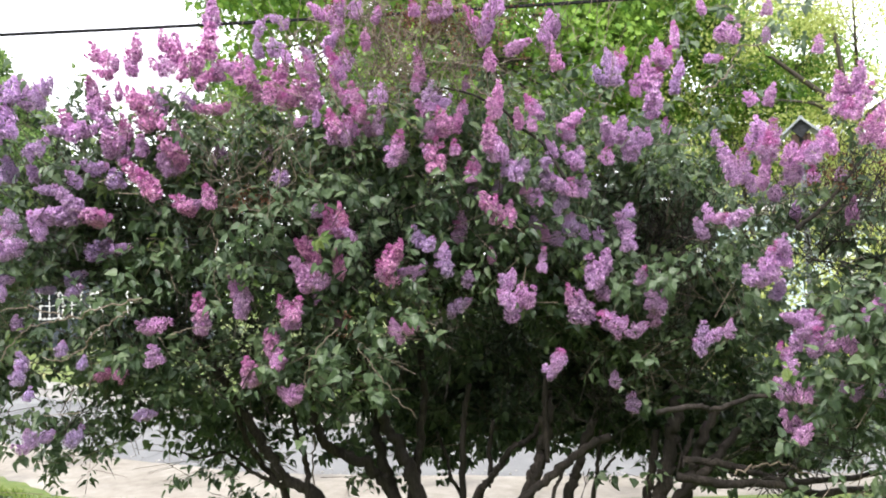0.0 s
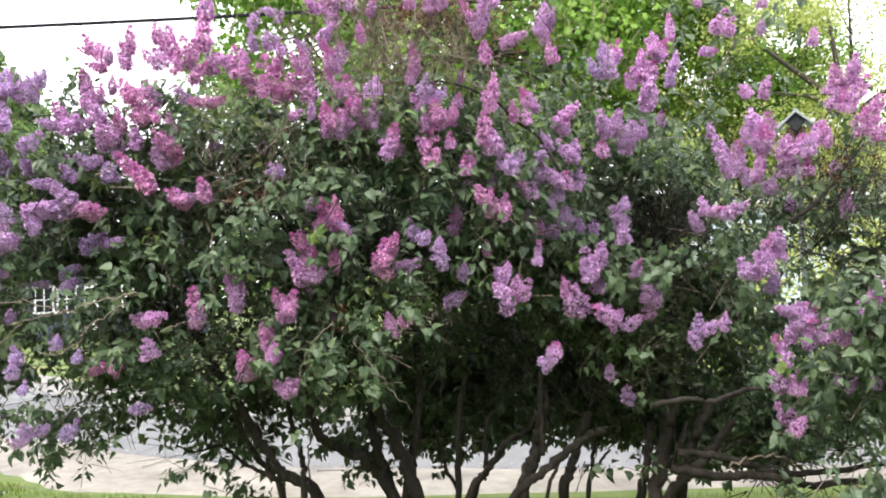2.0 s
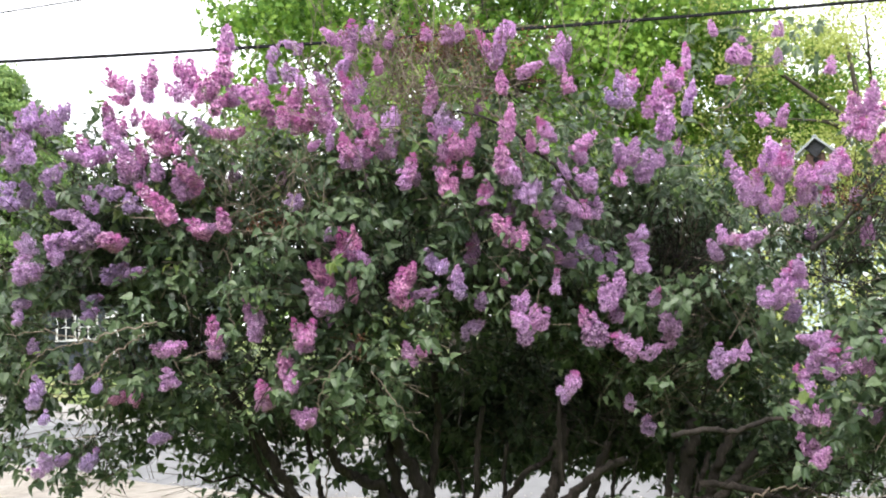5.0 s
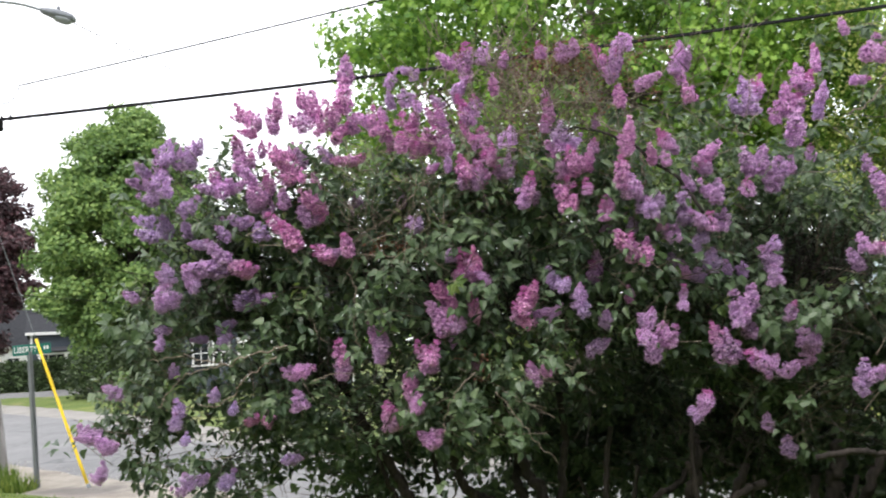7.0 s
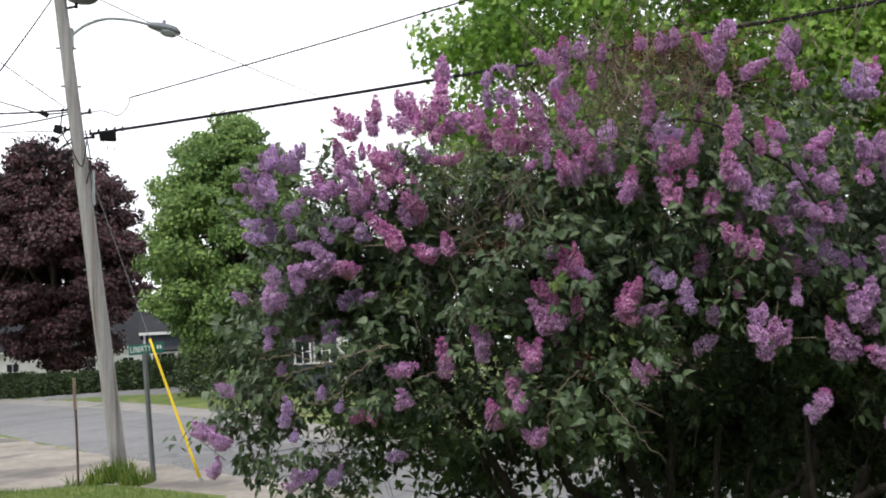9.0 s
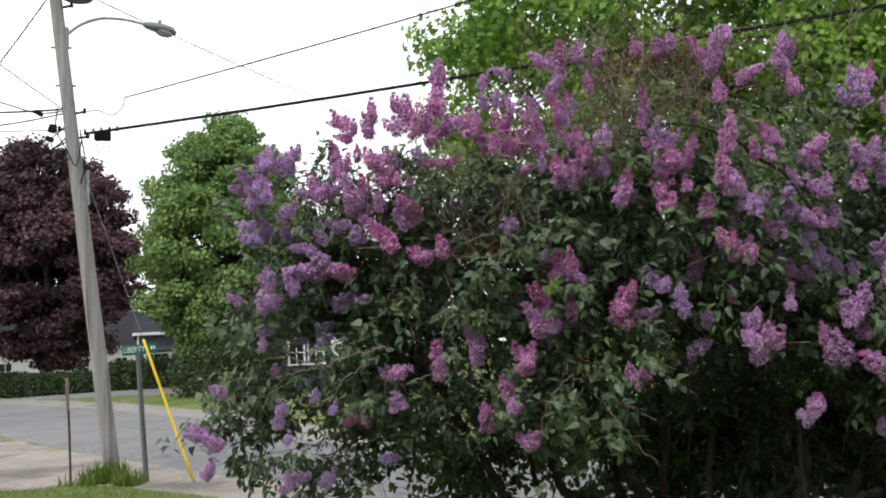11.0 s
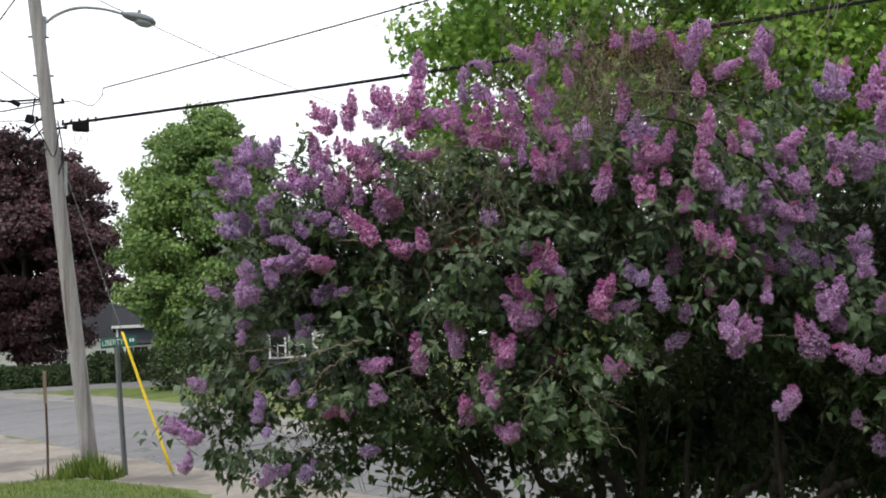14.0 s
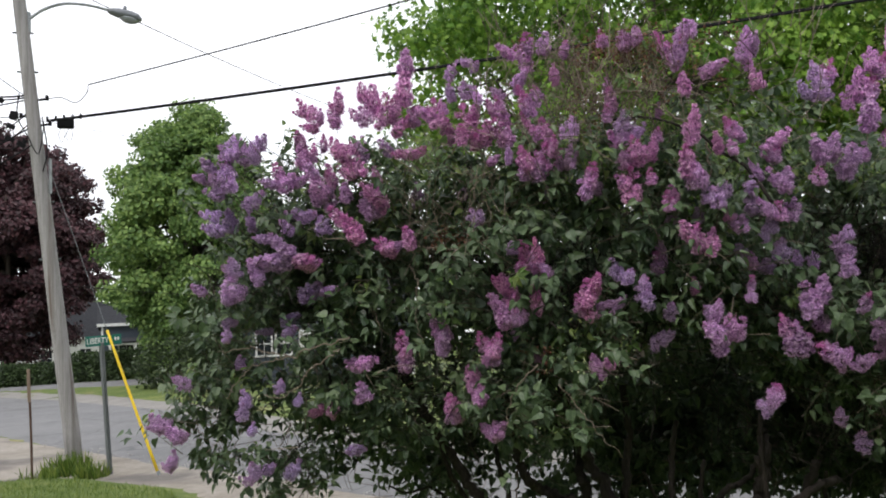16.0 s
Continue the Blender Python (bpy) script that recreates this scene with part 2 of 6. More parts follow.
def tube_arrays(points, radii, sides=6, wobble=0.0, seed=0):
    """Verts and faces of a tapered tube along points."""
    pts = np.asarray(points, float)
    n = len(pts)
    rng = np.random.default_rng(seed)
    verts = []
    tang = np.gradient(pts, axis=0)
    tang /= np.linalg.norm(tang, axis=1)[:, None] + 1e-9
    ref = np.array([0.31, 0.87, 0.12]) if abs(tang[0][2]) > 0.6 else np.array([0.1, 0.2, 1.0])
    for i in range(n):
        a = np.cross(tang[i], ref)
        a /= np.linalg.norm(a) + 1e-9
        b = np.cross(tang[i], a)
        for k in range(sides):
            w = 2 * math.pi * k / sides
            r = radii[i] * (1 + wobble * rng.uniform(-1, 1))
            verts.append(pts[i] + r * (a * math.cos(w) + b * math.sin(w)))
    faces = []
    for i in range(n - 1):
        for k in range(sides):
            k2 = (k + 1) % sides
            faces.append((i * sides + k, i * sides + k2, (i + 1) * sides + k2, (i + 1) * sides + k))
    faces.append(tuple(range(sides))[::-1])
    faces.append(tuple((n - 1) * sides + k for k in range(sides)))
    return verts, faces


def smooth_line(points, per=5):
    """Points of a Catmull-Rom curve."""
    p = [np.array(q, float) for q in points]
    p = [2 * p[0] - p[1]] + p + [2 * p[-1] - p[-2]]
    out = []
    for i in range(1, len(p) - 2):
        for k in range(per):
            t = k / per
            out.append(0.5 * (2 * p[i] + (p[i + 1] - p[i - 1]) * t + (2 * p[i - 1] - 5 * p[i] + 4 * p[i + 1] - p[i + 2]) * t * t
                              + (3 * p[i] - p[i - 1] - 3 * p[i + 1] + p[i + 2]) * t ** 3))
    out.append(p[-2])
    return out


def tube(name, points, r0, r1, mat, parent=None, sides=8, per=5, wobble=0.0, label="", seed=0, jitter=0.0):
    pts = smooth_line(points, per)
    if jitter:
        rng = np.random.default_rng(seed + 5)
        pts = [q + rng.normal(0, jitter, 3) * (0 < i < len(pts) - 1) for i, q in enumerate(pts)]
    n = len(pts)
    v, f = tube_arrays(pts, [r0 + (r1 - r0) * i / (n - 1) for i in range(n)], sides, wobble, seed)
    return child(name, mesh_of(name, v, f, mat, smooth=True), parent, label)


def sagging(a, b, sag, n=14):
    a, b = np.array(a, float), np.array(b, float)
    return [a + (b - a) * k / n - np.array([0, 0, sag * 4 * (k / n) * (1 - k / n)]) for k in range(n + 1)]


def rotations(fwd, up):
    """Frames whose rows are side, forward and normal, for many leaves at once."""
    fwd = fwd / (np.linalg.norm(fwd, axis=1)[:, None] + 1e-9)
    side = np.cross(fwd, up)
    side /= np.linalg.norm(side, axis=1)[:, None] + 1e-9
    return side, fwd, np.cross(side, fwd)


def leaf_mass(template, tris, at, fwd, up, size, wide=None):
    """Verts and faces of many leaves: the template's x goes to the side, y forward, z along the normal."""
    s, f, n = rotations(fwd, up)
    if wide is not None:
        s, n = s * wide[:, None], n * (1.9 - wide)[:, None]
    t = np.asarray(template, float)
    v = at[:, None, :] + size[:, None, None] * (t[None, :, 0, None] * s[:, None] + t[None, :, 1, None] * f[:, None] + t[None, :, 2, None] * n[:, None])
    k = len(t)
    faces = (np.asarray(tris)[None] + (np.arange(len(at)) * k)[:, None, None]).reshape(-1, 3)
    return v.reshape(-1, 3), faces


HEART = [(0, 0, 0), (0, 0.30, -0.03), (0, 0.68, -0.05), (0, 1.0, -0.16), (-0.27, -0.03, 0.05), (-0.37, 0.22, 0.08), (-0.23, 0.60, 0.03),
         (0.27, -0.03, 0.05), (0.37, 0.22, 0.08), (0.23, 0.60, 0.03)]
HEART_TRIS = [(0, 1, 4), (4, 1, 5), (5, 1, 2), (5, 2, 6), (6, 2, 3), (0, 7, 1), (7, 8, 1), (8, 2, 1), (8, 9, 2), (9, 3, 2)]
LOBED = [(0, 0, 0), (-0.45, 0.15, 0.05), (-0.2, 0.4, 0), (-0.5, 0.65, 0.06), (-0.15, 0.7, 0), (0, 1, -0.12), (0.15, 0.7, 0), (0.5, 0.65, 0.06),
         (0.2, 0.4, 0), (0.45, 0.15, 0.05)]
LOBED_TRIS = [(0, 2, 1), (2, 4, 3), (0, 8, 2), (2, 8, 4), (4, 8, 6), (4, 6, 5), (6, 8, 7), (0, 9, 8)]
KITE = [(0, 0, 0), (-0.4, 0.45, 0.08), (0, 1, -0.08), (0.4, 0.45, 0.08)]
KITE_TRIS = [(0, 2, 1), (0, 3, 2)]

# ---- ground ----
LAWN_EDGE = [(-60, 12.0), (-25, 11.2), (-10.2, 11.2), (-9.0, 11.7), (-6.5, 10.6), (-4.67, 9.0), (-3.78, 8.2), (-1.0, 7.5), (2.25, 7.3), (8, 7.2), (60, 7.4)]
ROAD_NEAR = [(-70, 60), (-45, 41), (-20.9, 22.5), (-13.3, 17.0), (-9.0, 13.9), (-5.0, 11.3), (-2.0, 9.3), (2.0, 8.4), (8, 8.2), (70, 8.6)]
ROAD_FAR = [(-70, 70), (-48, 51), (-26.5, 35.6), (-15.4, 26.5), (-9.0, 19.5), (-5.0, 15.4), (-1.7, 13.2), (3.0, 12.6), (10, 12.4), (70, 12.8)]


def along(line, x):
    return float(np.interp(x, [p[0] for p in line], [p[1] for p in line]))


def ground_height(x, y):
    """The lawn falls gently to the road; beyond it the yards lie a little higher."""
    e = along(LAWN_EDGE, x)
    if y < e:
        h = -0.12 * min(1.0, max(0.0, (y - e + 5) / 5))
    else:
        h = -0.12 - 0.12 * min(1.0, (y - e) / 0.7)
        f = along(ROAD_FAR, x)
        if y > f:
            h += 0.10 * min(1.0, (y - f) / 2.5) + 0.8 * min(1.0, (y - f) / 12) * min(1.0, max(0.0, (-x - 19) / 5))
    return h


def build_ground():
    xs = sorted(set([-900, -400, -200, -120, -80] + [round(-60 + 2 * i, 2) for i in range(18)] + [round(-24 + 0.4 * i, 2) for i in range(90)]
                    + [12 + 2 * i for i in range(25)] + [80, 120, 200, 400, 900]))
    ys = sorted(set([-900, -300, -100, -40, -20, -10] + [round(-6 + 0.4 * i, 2) for i in range(105)] + [36 + 3 * i for i in range(20)]
                    + [120, 200, 400, 900, 2000]))
    verts = [(x, y, ground_height(x, y) + (0.012 * noise.noise((x * 0.9, y * 0.9, 0)) if abs(x) < 30 and -6 < y < 36 else 0)) for y in ys for x in xs]
    w = len(xs)
    faces = [(j * w + i, j * w + i + 1, (j + 1) * w + i + 1, (j + 1) * w + i) for j in range(len(ys) - 1) for i in range(w - 1)]
    ob = new("ground", mesh_of("ground", verts, faces, M_GRASS, smooth=True))
    tagged(ob, "mown spring lawn with thin yellowish patches", "lawn", kind="structure")


def strip(name, near, far, lift, mat, label, category, ragged=0.12, step=0.35, x0=-60, x1=60, across=8, follow=False):
    """A sheet on the ground between two lines, with uneven edges."""
    verts, faces = [], []
    xs = np.arange(x0, x1 + step, step)
    for i, x in enumerate(xs):
        a = along(near, x) + ragged * noise.noise((x * 1.3, 3.1, 0)) + 0.4 * ragged * noise.noise((x * 5.3, 7.7, 0))
        b = along(far, x) + ragged * noise.noise((x * 1.1, 9.4, 0))
        for k in range(across + 1):
            y = a + (b - a) * k / across
            crown = 0.03 * math.sin(math.pi * k / across)
            verts.append((x, y, lift + crown - (0.06 if k in (0, across) else 0) + (ground_height(x, y) if follow else 0)))
    w = across + 1
    for i in range(len(xs) - 1):
        for k in range(across):
            faces.append((i * w + k, (i + 1) * w + k, (i + 1) * w + k + 1, i * w + k + 1))
    ob = new(name, mesh_of(name, verts, faces, mat, smooth=True))
    return tagged(ob, label, category, kind="structure")


build_ground()
strip("road", ROAD_NEAR, ROAD_FAR, -0.185, M_ASPHALT, "worn grey asphalt road curving past the lilacs", "road")
strip("gravel_shoulder", LAWN_EDGE, [(x, y + 0.35) for x, y in ROAD_NEAR], -0.205, M_GRAVEL, "pale sandy gravel shoulder beside the road", "shoulder", 0.25)
strip("far_verge", [(x, y - 1.1) for x, y in ROAD_FAR], [(x, y + (1.2 if x > -24 else 1.3)) for x, y in ROAD_FAR], 0.065, M_VERGE, "pale sandy strip along the road's far edge", "verge", 0.3, follow=True)
strip("driveway", [(-47, 50.3), (-36, 45.0), (-32.4, 43.3), (-26.6, 40.3), (-20, 38.5)], [(-47, 51.6), (-36, 47.6), (-31, 45.2), (-26, 43.6), (-20, 42)], 0.05, M_ASPHALT,
      "grey asphalt drive along the hedge", "driveway", 0.15, 0.5, -47, -20, follow=True)

# ---- lilacs ----
SHRUBS = {
    "A": empty("lilac_shrub", (-0.35, 5.0, 0), "large lilac shrub in full pinkish-purple bloom on many stems", "shrub", "lilac shrubs"),
    "B": empty("lilac_shrub", (1.15, 5.0, 0), "dense dark-leaved lilac shrub with pale violet blossom", "shrub", "lilac shrubs"),
    "C": empty("lilac_shrub", (2.1, 4.5, 0), "open lilac shrub with violet blossom on crooked grey limbs", "shrub", "lilac shrubs"),
}


def panicle_mesh(seed, buds, aspect):
    """One blossom head, 1 long along z and 1 / aspect wide: rings of puffs, each of many four-petalled florets; the tip may still be in bud."""
    rng = np.random.default_rng(seed)
    verts, faces, index = [], [], []
    lobes = []
    half = 0.5 / aspect
    rings = max(4, round(3.4 * aspect))
    for i in range(rings):
        u = (i + 0.5) / rings
        girth = half * float(np.interp(u, [0, 0.2, 0.45, 0.75, 1.0], [0.62, 1.0, 0.95, 0.66, 0.30])) * rng.uniform(0.88, 1.1)
        around = 5 if u < 0.6 else (4 if u < 0.85 else 2)
        for k in range(around):
            a = 2 * math.pi * (k + 0.5 * (i % 2)) / around + rng.uniform(-0.35, 0.35)
            r = half * rng.uniform(0.26, 0.46) * (1 - 0.35 * u)
            out = max(0.02, girth - r * 0.9) * rng.uniform(0.75, 1.2)
            z = u + rng.uniform(-0.32, 0.32) / rings - 0.10 * half * rng.random()
            lobes.append((np.array([math.cos(a) * out, math.sin(a) * out, z]), r, u))
    lobes.append((np.array([0.0, 0.0, 0.95]), 0.18 * half, 1.0))
    for c, r, u in lobes:
        # solid core in the darkened petal copy, painted shade between the florets
        bm = bmesh.new()
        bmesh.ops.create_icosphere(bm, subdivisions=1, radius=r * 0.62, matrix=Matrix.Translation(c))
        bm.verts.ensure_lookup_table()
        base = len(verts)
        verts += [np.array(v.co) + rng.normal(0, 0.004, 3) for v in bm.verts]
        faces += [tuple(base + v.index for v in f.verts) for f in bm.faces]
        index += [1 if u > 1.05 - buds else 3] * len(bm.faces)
        bm.free()
        for k in range(int(62 * (r / 0.13) ** 1.6) + 10):
            d = rng.normal(0, 1, 3)
            d /= np.linalg.norm(d)
            at = c + d * r * (0.8 + 0.65 * rng.random() ** 1.6)
            outward = d + 0.8 * np.array([at[0], at[1], 0.1]) + rng.normal(0, 0.25, 3)
            outward /= np.linalg.norm(outward)
            a = np.cross(outward, rng.normal(0, 1, 3))
            a /= np.linalg.norm(a)
            b = np.cross(outward, a)
            base = len(verts)
            if u > 1.0 - buds + rng.normal(0, 0.14):
                w, h = 0.013, 0.044
                verts += [at + a * w, at + b * w, at - a * w, at - b * w, at + outward * h, at - outward * 0.02]
                for i in range(4):
                    faces += [(base + i, base + (i + 1) % 4, base + 4), (base + (i + 1) % 4, base + i, base + 5)]
                    index += [1, 1]
            else:
                s = rng.uniform(0.027, 0.043)
                verts.append(at - outward * 0.014)
                for i in range(4):
                    w = math.pi / 2 * i
                    p, q = a * math.cos(w) + b * math.sin(w), -a * math.sin(w) + b * math.cos(w)
                    lift = outward * rng.uniform(-0.010, 0.022)
                    verts += [at + p * s * 0.6 - q * s * 0.42 + outward * 0.006, at + p * s + lift, at + p * s * 0.6 + q * s * 0.42 + outward * 0.006]
                    faces += [(base, base + 1 + 3 * i, base + 2 + 3 * i), (base, base + 2 + 3 * i, base + 3 + 3 * i)]
                    index += [0, 0]
    v, f = tube_arrays([(0, 0, -0.3), (0, 0, 0.2), (0, 0, 0.7)], [0.014, 0.012, 0.006], 4)
    base = len(verts)
    verts += list(v)
    faces += [tuple(base + i for i in q) for q in f]
    index += [2] * len(f)
    return mesh_of("blossom", np.array(verts), faces, [M_PETAL, M_BUD, M_TWIG, M_PETAL_SHADE], index)


ASPECTS = (0.9, 1.3, 1.8)
OPEN_HEADS = {a: [panicle_mesh(10 * i + k, 0.0, a) for k in range(3)] for i, a in enumerate(ASPECTS)}
BUDDED_HEADS = {a: [panicle_mesh(50 + 10 * i + k, 0.28 + 0.14 * k, a) for k in range(3)] for i, a in enumerate(ASPECTS)}
LILAC_HUES = [(0.60, 0.45, 0.72), (0.63, 0.45, 0.73), (0.66, 0.45, 0.73), (0.69, 0.45, 0.73), (0.71, 0.44, 0.73), (0.73, 0.42, 0.71), (0.75, 0.40, 0.68),
              (0.76, 0.38, 0.66), (0.77, 0.36, 0.63), (0.78, 0.35, 0.60)]
bloom_rng = np.random.default_rng(77)
BLOOM_SPOTS = []


def blossoms(shrub, heads):
    """Blossom heads in centimetres: x, y, z of the middle, the length, the lean sideways in degrees, the width, and how pink it is (0 violet to 9 rose)."""
    for x, y, z, length, lean, wide, pink in heads:
        pick = BUDDED_HEADS if bloom_rng.random() < (pink - 3) / 6 else OPEN_HEADS
        aspect = min(ASPECTS, key=lambda a: abs(a - length / wide))
        size, girth = length / 109, wide / 109 * aspect
        turn = Euler((0, radians(lean) + bloom_rng.normal(0, 0.10), 0)).to_matrix().to_4x4() @ Euler((bloom_rng.uniform(-0.1, 0.5), 0, 0)).to_matrix().to_4x4() @ Matrix.Rotation(bloom_rng.uniform(0, 6.28), 4, "Z")
        ob = child("blossom", pick[aspect][int(bloom_rng.integers(3))], shrub)
        middle = Vector((x, y, z)) / 100
        BLOOM_SPOTS.append((*middle, (size + wide / 109) / 2))
        ob.matrix_basis = Matrix.Translation(middle) @ turn @ Matrix.Diagonal((girth, girth, size, 1)) @ Matrix.Translation((0, 0, -0.5))
        h = LILAC_HUES[pink]
        k = bloom_rng.uniform(0.78, 1.10)
        ob.color = (h[0] * k, h[1] * k, h[2] * k, 1)


blossoms(SHRUBS["A"], [(-103, 423, 301, 17, 8, 9, 5), (-104, 421, 288, 18, 3, 11, 6), (-122, 426, 286, 17, 3, 10, 6), (-114, 423, 280, 17, -2, 12, 6), (-108, 418, 279, 11, 8, 7, 6), (-117, 420, 274, 11, -2, 8, 6), (-127, 424, 290, 11, -7, 7, 6), (-125, 418, 276, 10, -22, 10, 5), (-132, 424, 279, 9, -32, 6, 6), (-138, 420, 286, 14, 3, 7, 6), (-142, 422, 284, 7, -42, 5, 5), (-142, 422, 279, 14, -12, 9, 5), (-158, 423, 285, 13, -37, 7, 6)])
blossoms(SHRUBS["A"], [(-153, 423, 280, 13, 8, 10, 6), (-161, 425, 283, 10, -77, 5, 6), (-157, 425, 275, 11, -72, 6, 7), (-148, 420, 279, 8, 18, 6, 5), (-160, 421, 267, 14, -17, 8, 6), (-158, 419, 259, 14, -12, 9, 5), (-151, 416, 260, 10, 18, 6, 5), (-152, 412, 251, 11, -22, 7, 4), (-148, 423, 266, 10, -2, 5, 5), (-139, 416, 261, 14, -27, 9, 7), (-133, 415, 257, 14, -32, 11, 7), (-132, 422, 263, 10, 8, 7, 5), (-126, 418, 259, 14, 8, 8, 3)])
blossoms(SHRUBS["A"], [(-133, 417, 251, 11, -22, 11, 7), (-138, 420, 250, 8, -42, 6, 7), (-124, 412, 248, 8, -2, 5, 6), (-172, 420, 252, 13, -17, 8, 5), (-165, 416, 246, 13, 38, 8, 4), (-175, 414, 246, 11, -82, 6, 3), (-159, 419, 247, 11, 68, 5, 4), (-145, 422, 248, 15, -7, 8, 6), (-149, 414, 243, 15, -27, 9, 5), (-146, 419, 238, 14, -2, 10, 4), (-135, 415, 238, 11, -2, 7, 4), (-153, 420, 238, 10, -22, 7, 4), (-120, 419, 243, 16, -7, 7, 6)])
blossoms(SHRUBS["A"], [(-122, 414, 236, 14, -37, 8, 7), (-118, 420, 233, 14, 8, 8, 7), (-127, 419, 233, 11, -2, 8, 4), (-123, 419, 229, 10, -2, 11, 4), (-186, 421, 240, 13, 48, 10, 2), (-196, 419, 268, 14, 8, 10, 2), (-192, 421, 266, 14, 8, 10, 3), (-186, 423, 268, 13, 23, 9, 2), (-178, 416, 268, 10, 18, 6, 2), (-203, 422, 264, 14, -2, 10, 3), (-183, 417, 262, 8, -2, 8, 2), (-200, 418, 254, 17, -12, 12, 2), (-195, 414, 248, 8, -2, 7, 2)])
blossoms(SHRUBS["A"], [(-81, 427, 295, 10, 28, 7, 3), (-74, 424, 298, 9, -62, 6, 3), (-69, 429, 297, 7, 38, 5, 3), (-81, 421, 283, 10, -2, 6, 2), (-74, 424, 284, 10, -2, 9, 3), (-68, 421, 280, 9, -12, 6, 4), (-101, 422, 275, 13, -2, 9, 5), (-93, 418, 273, 13, -42, 7, 5), (-88, 417, 273, 15, -12, 10, 6), (-84, 421, 266, 17, -12, 8, 6), (-86, 424, 277, 9, -2, 6, 5), (-74, 420, 268, 17, -2, 13, 7), (-70, 424, 273, 11, 18, 7, 6)])
blossoms(SHRUBS["A"], [(-75, 414, 260, 11, -12, 7, 6), (-69, 420, 258, 11, -2, 7, 7), (-61, 417, 272, 10, -12, 5, 6), (-57, 424, 272, 17, -7, 7, 5), (-58, 419, 261, 14, -2, 10, 6), (-64, 418, 260, 14, 8, 8, 7), (-54, 421, 258, 11, 8, 7, 5), (-59, 425, 281, 9, -47, 6, 4), (-54, 430, 303, 12, -62, 6, 5), (-45, 421, 295, 16, -17, 7, 5), (-43, 426, 303, 14, -2, 9, 4), (-34, 423, 302, 11, 8, 9, 4), (-46, 420, 285, 11, 38, 7, 3)])
blossoms(SHRUBS["A"], [(-48, 420, 281, 7, -2, 6, 3), (-25, 430, 300, 10, 3, 6, 5), (-30, 420, 285, 11, -7, 6, 6), (-45, 419, 274, 17, -12, 8, 4), (-40, 421, 276, 11, 8, 8, 4), (-45, 422, 264, 13, -22, 5, 6), (-38, 422, 260, 12, 8, 10, 5), (-35, 418, 255, 13, -12, 7, 6), (-46, 413, 245, 14, -2, 8, 6), (-47, 416, 240, 10, -12, 8, 4), (-38, 418, 245, 17, 18, 12, 5), (-32, 411, 249, 11, 8, 6, 6), (-29, 418, 244, 11, -2, 8, 4)])
blossoms(SHRUBS["A"], [(-25, 414, 244, 12, 8, 8, 4), (-41, 417, 239, 10, -2, 10, 4), (-24, 418, 258, 11, 13, 11, 3), (-6, 423, 277, 9, -2, 6, 5), (-5, 420, 270, 13, -2, 7, 6), (-7, 418, 263, 8, 8, 7, 5), (-7, 424, 301, 9, -2, 7, 5), (3, 426, 299, 11, -2, 9, 5), (9, 423, 300, 9, -2, 7, 5), (0, 416, 257, 12, 8, 11, 2), (7, 416, 253, 8, 38, 7, 2), (-5, 418, 250, 11, -22, 7, 5), (-1, 414, 250, 8, -2, 7, 4)])
blossoms(SHRUBS["A"], [(4, 411, 245, 11, -12, 8, 6), (6, 416, 241, 11, 28, 10, 6), (-1, 412, 240, 10, -2, 8, 5), (12, 418, 244, 12, 18, 6, 6), (-16, 414, 234, 14, 23, 8, 5), (-20, 414, 228, 10, -22, 8, 4), (-15, 420, 230, 8, -2, 8, 4), (1, 414, 229, 17, 3, 11, 7), (-3, 414, 230, 8, -42, 6, 5), (-81, 437, 237, 11, -2, 6, 4), (-105, 438, 237, 15, -2, 8, 4), (-39, 434, 231, 9, -2, 6, 1), (-105, 417, 254, 14, -72, 7, 7)])
blossoms(SHRUBS["A"], [(-98, 421, 255, 11, 68, 6, 7), (-106, 420, 269, 14, 38, 7, 6), (-101, 423, 274, 11, 8, 7, 6), (-111, 425, 273, 9, -32, 6, 5), (-115, 420, 259, 11, -32, 7, 3), (-61, 419, 247, 8, 58, 5, 5), (-54, 419, 249, 10, -2, 5, 3), (22, 428, 293, 22, -27, 9, 5), (28, 422, 290, 16, 13, 8, 4), (30, 426, 299, 13, 18, 8, 4), (34, 425, 300, 9, -2, 7, 4), (42, 421, 279, 14, 63, 7, 5), (59, 434, 295, 12, -7, 8, 4)])
blossoms(SHRUBS["A"], [(55, 428, 287, 10, -2, 8, 4), (58, 432, 284, 9, -2, 6, 5), (60, 426, 273, 11, -2, 8, 6), (28, 420, 273, 12, -2, 7, 6), (31, 415, 255, 14, 8, 7, 6), (17, 441, 267, 9, -2, 6, 5), (15, 433, 254, 7, -2, 7, 5), (28, 412, 248, 11, -32, 8, 6), (46, 420, 251, 11, -32, 7, 5), (50, 421, 248, 10, -12, 5, 4), (40, 418, 244, 11, -2, 6, 7), (46, 418, 241, 8, -2, 6, 5), (26, 412, 236, 17, -2, 9, 6)])
blossoms(SHRUBS["A"], [(29, 413, 230, 11, -2, 11, 4), (32, 413, 227, 7, -2, 7, 4), (10, 413, 231, 8, -2, 6, 5), (56, 428, 232, 12, -22, 6, 3), (53, 421, 224, 9, -2, 8, 2), (34, 417, 222, 11, -2, 8, 2), (41, 417, 223, 8, -2, 8, 2), (37, 414, 219, 9, -2, 9, 2), (19, 417, 223, 8, -2, 7, 6), (-211, 442, 234, 15, -2, 9, 1), (-196, 436, 232, 12, -2, 8, 2), (-165, 421, 231, 10, -82, 7, 2), (-157, 421, 229, 12, 78, 7, 2)])
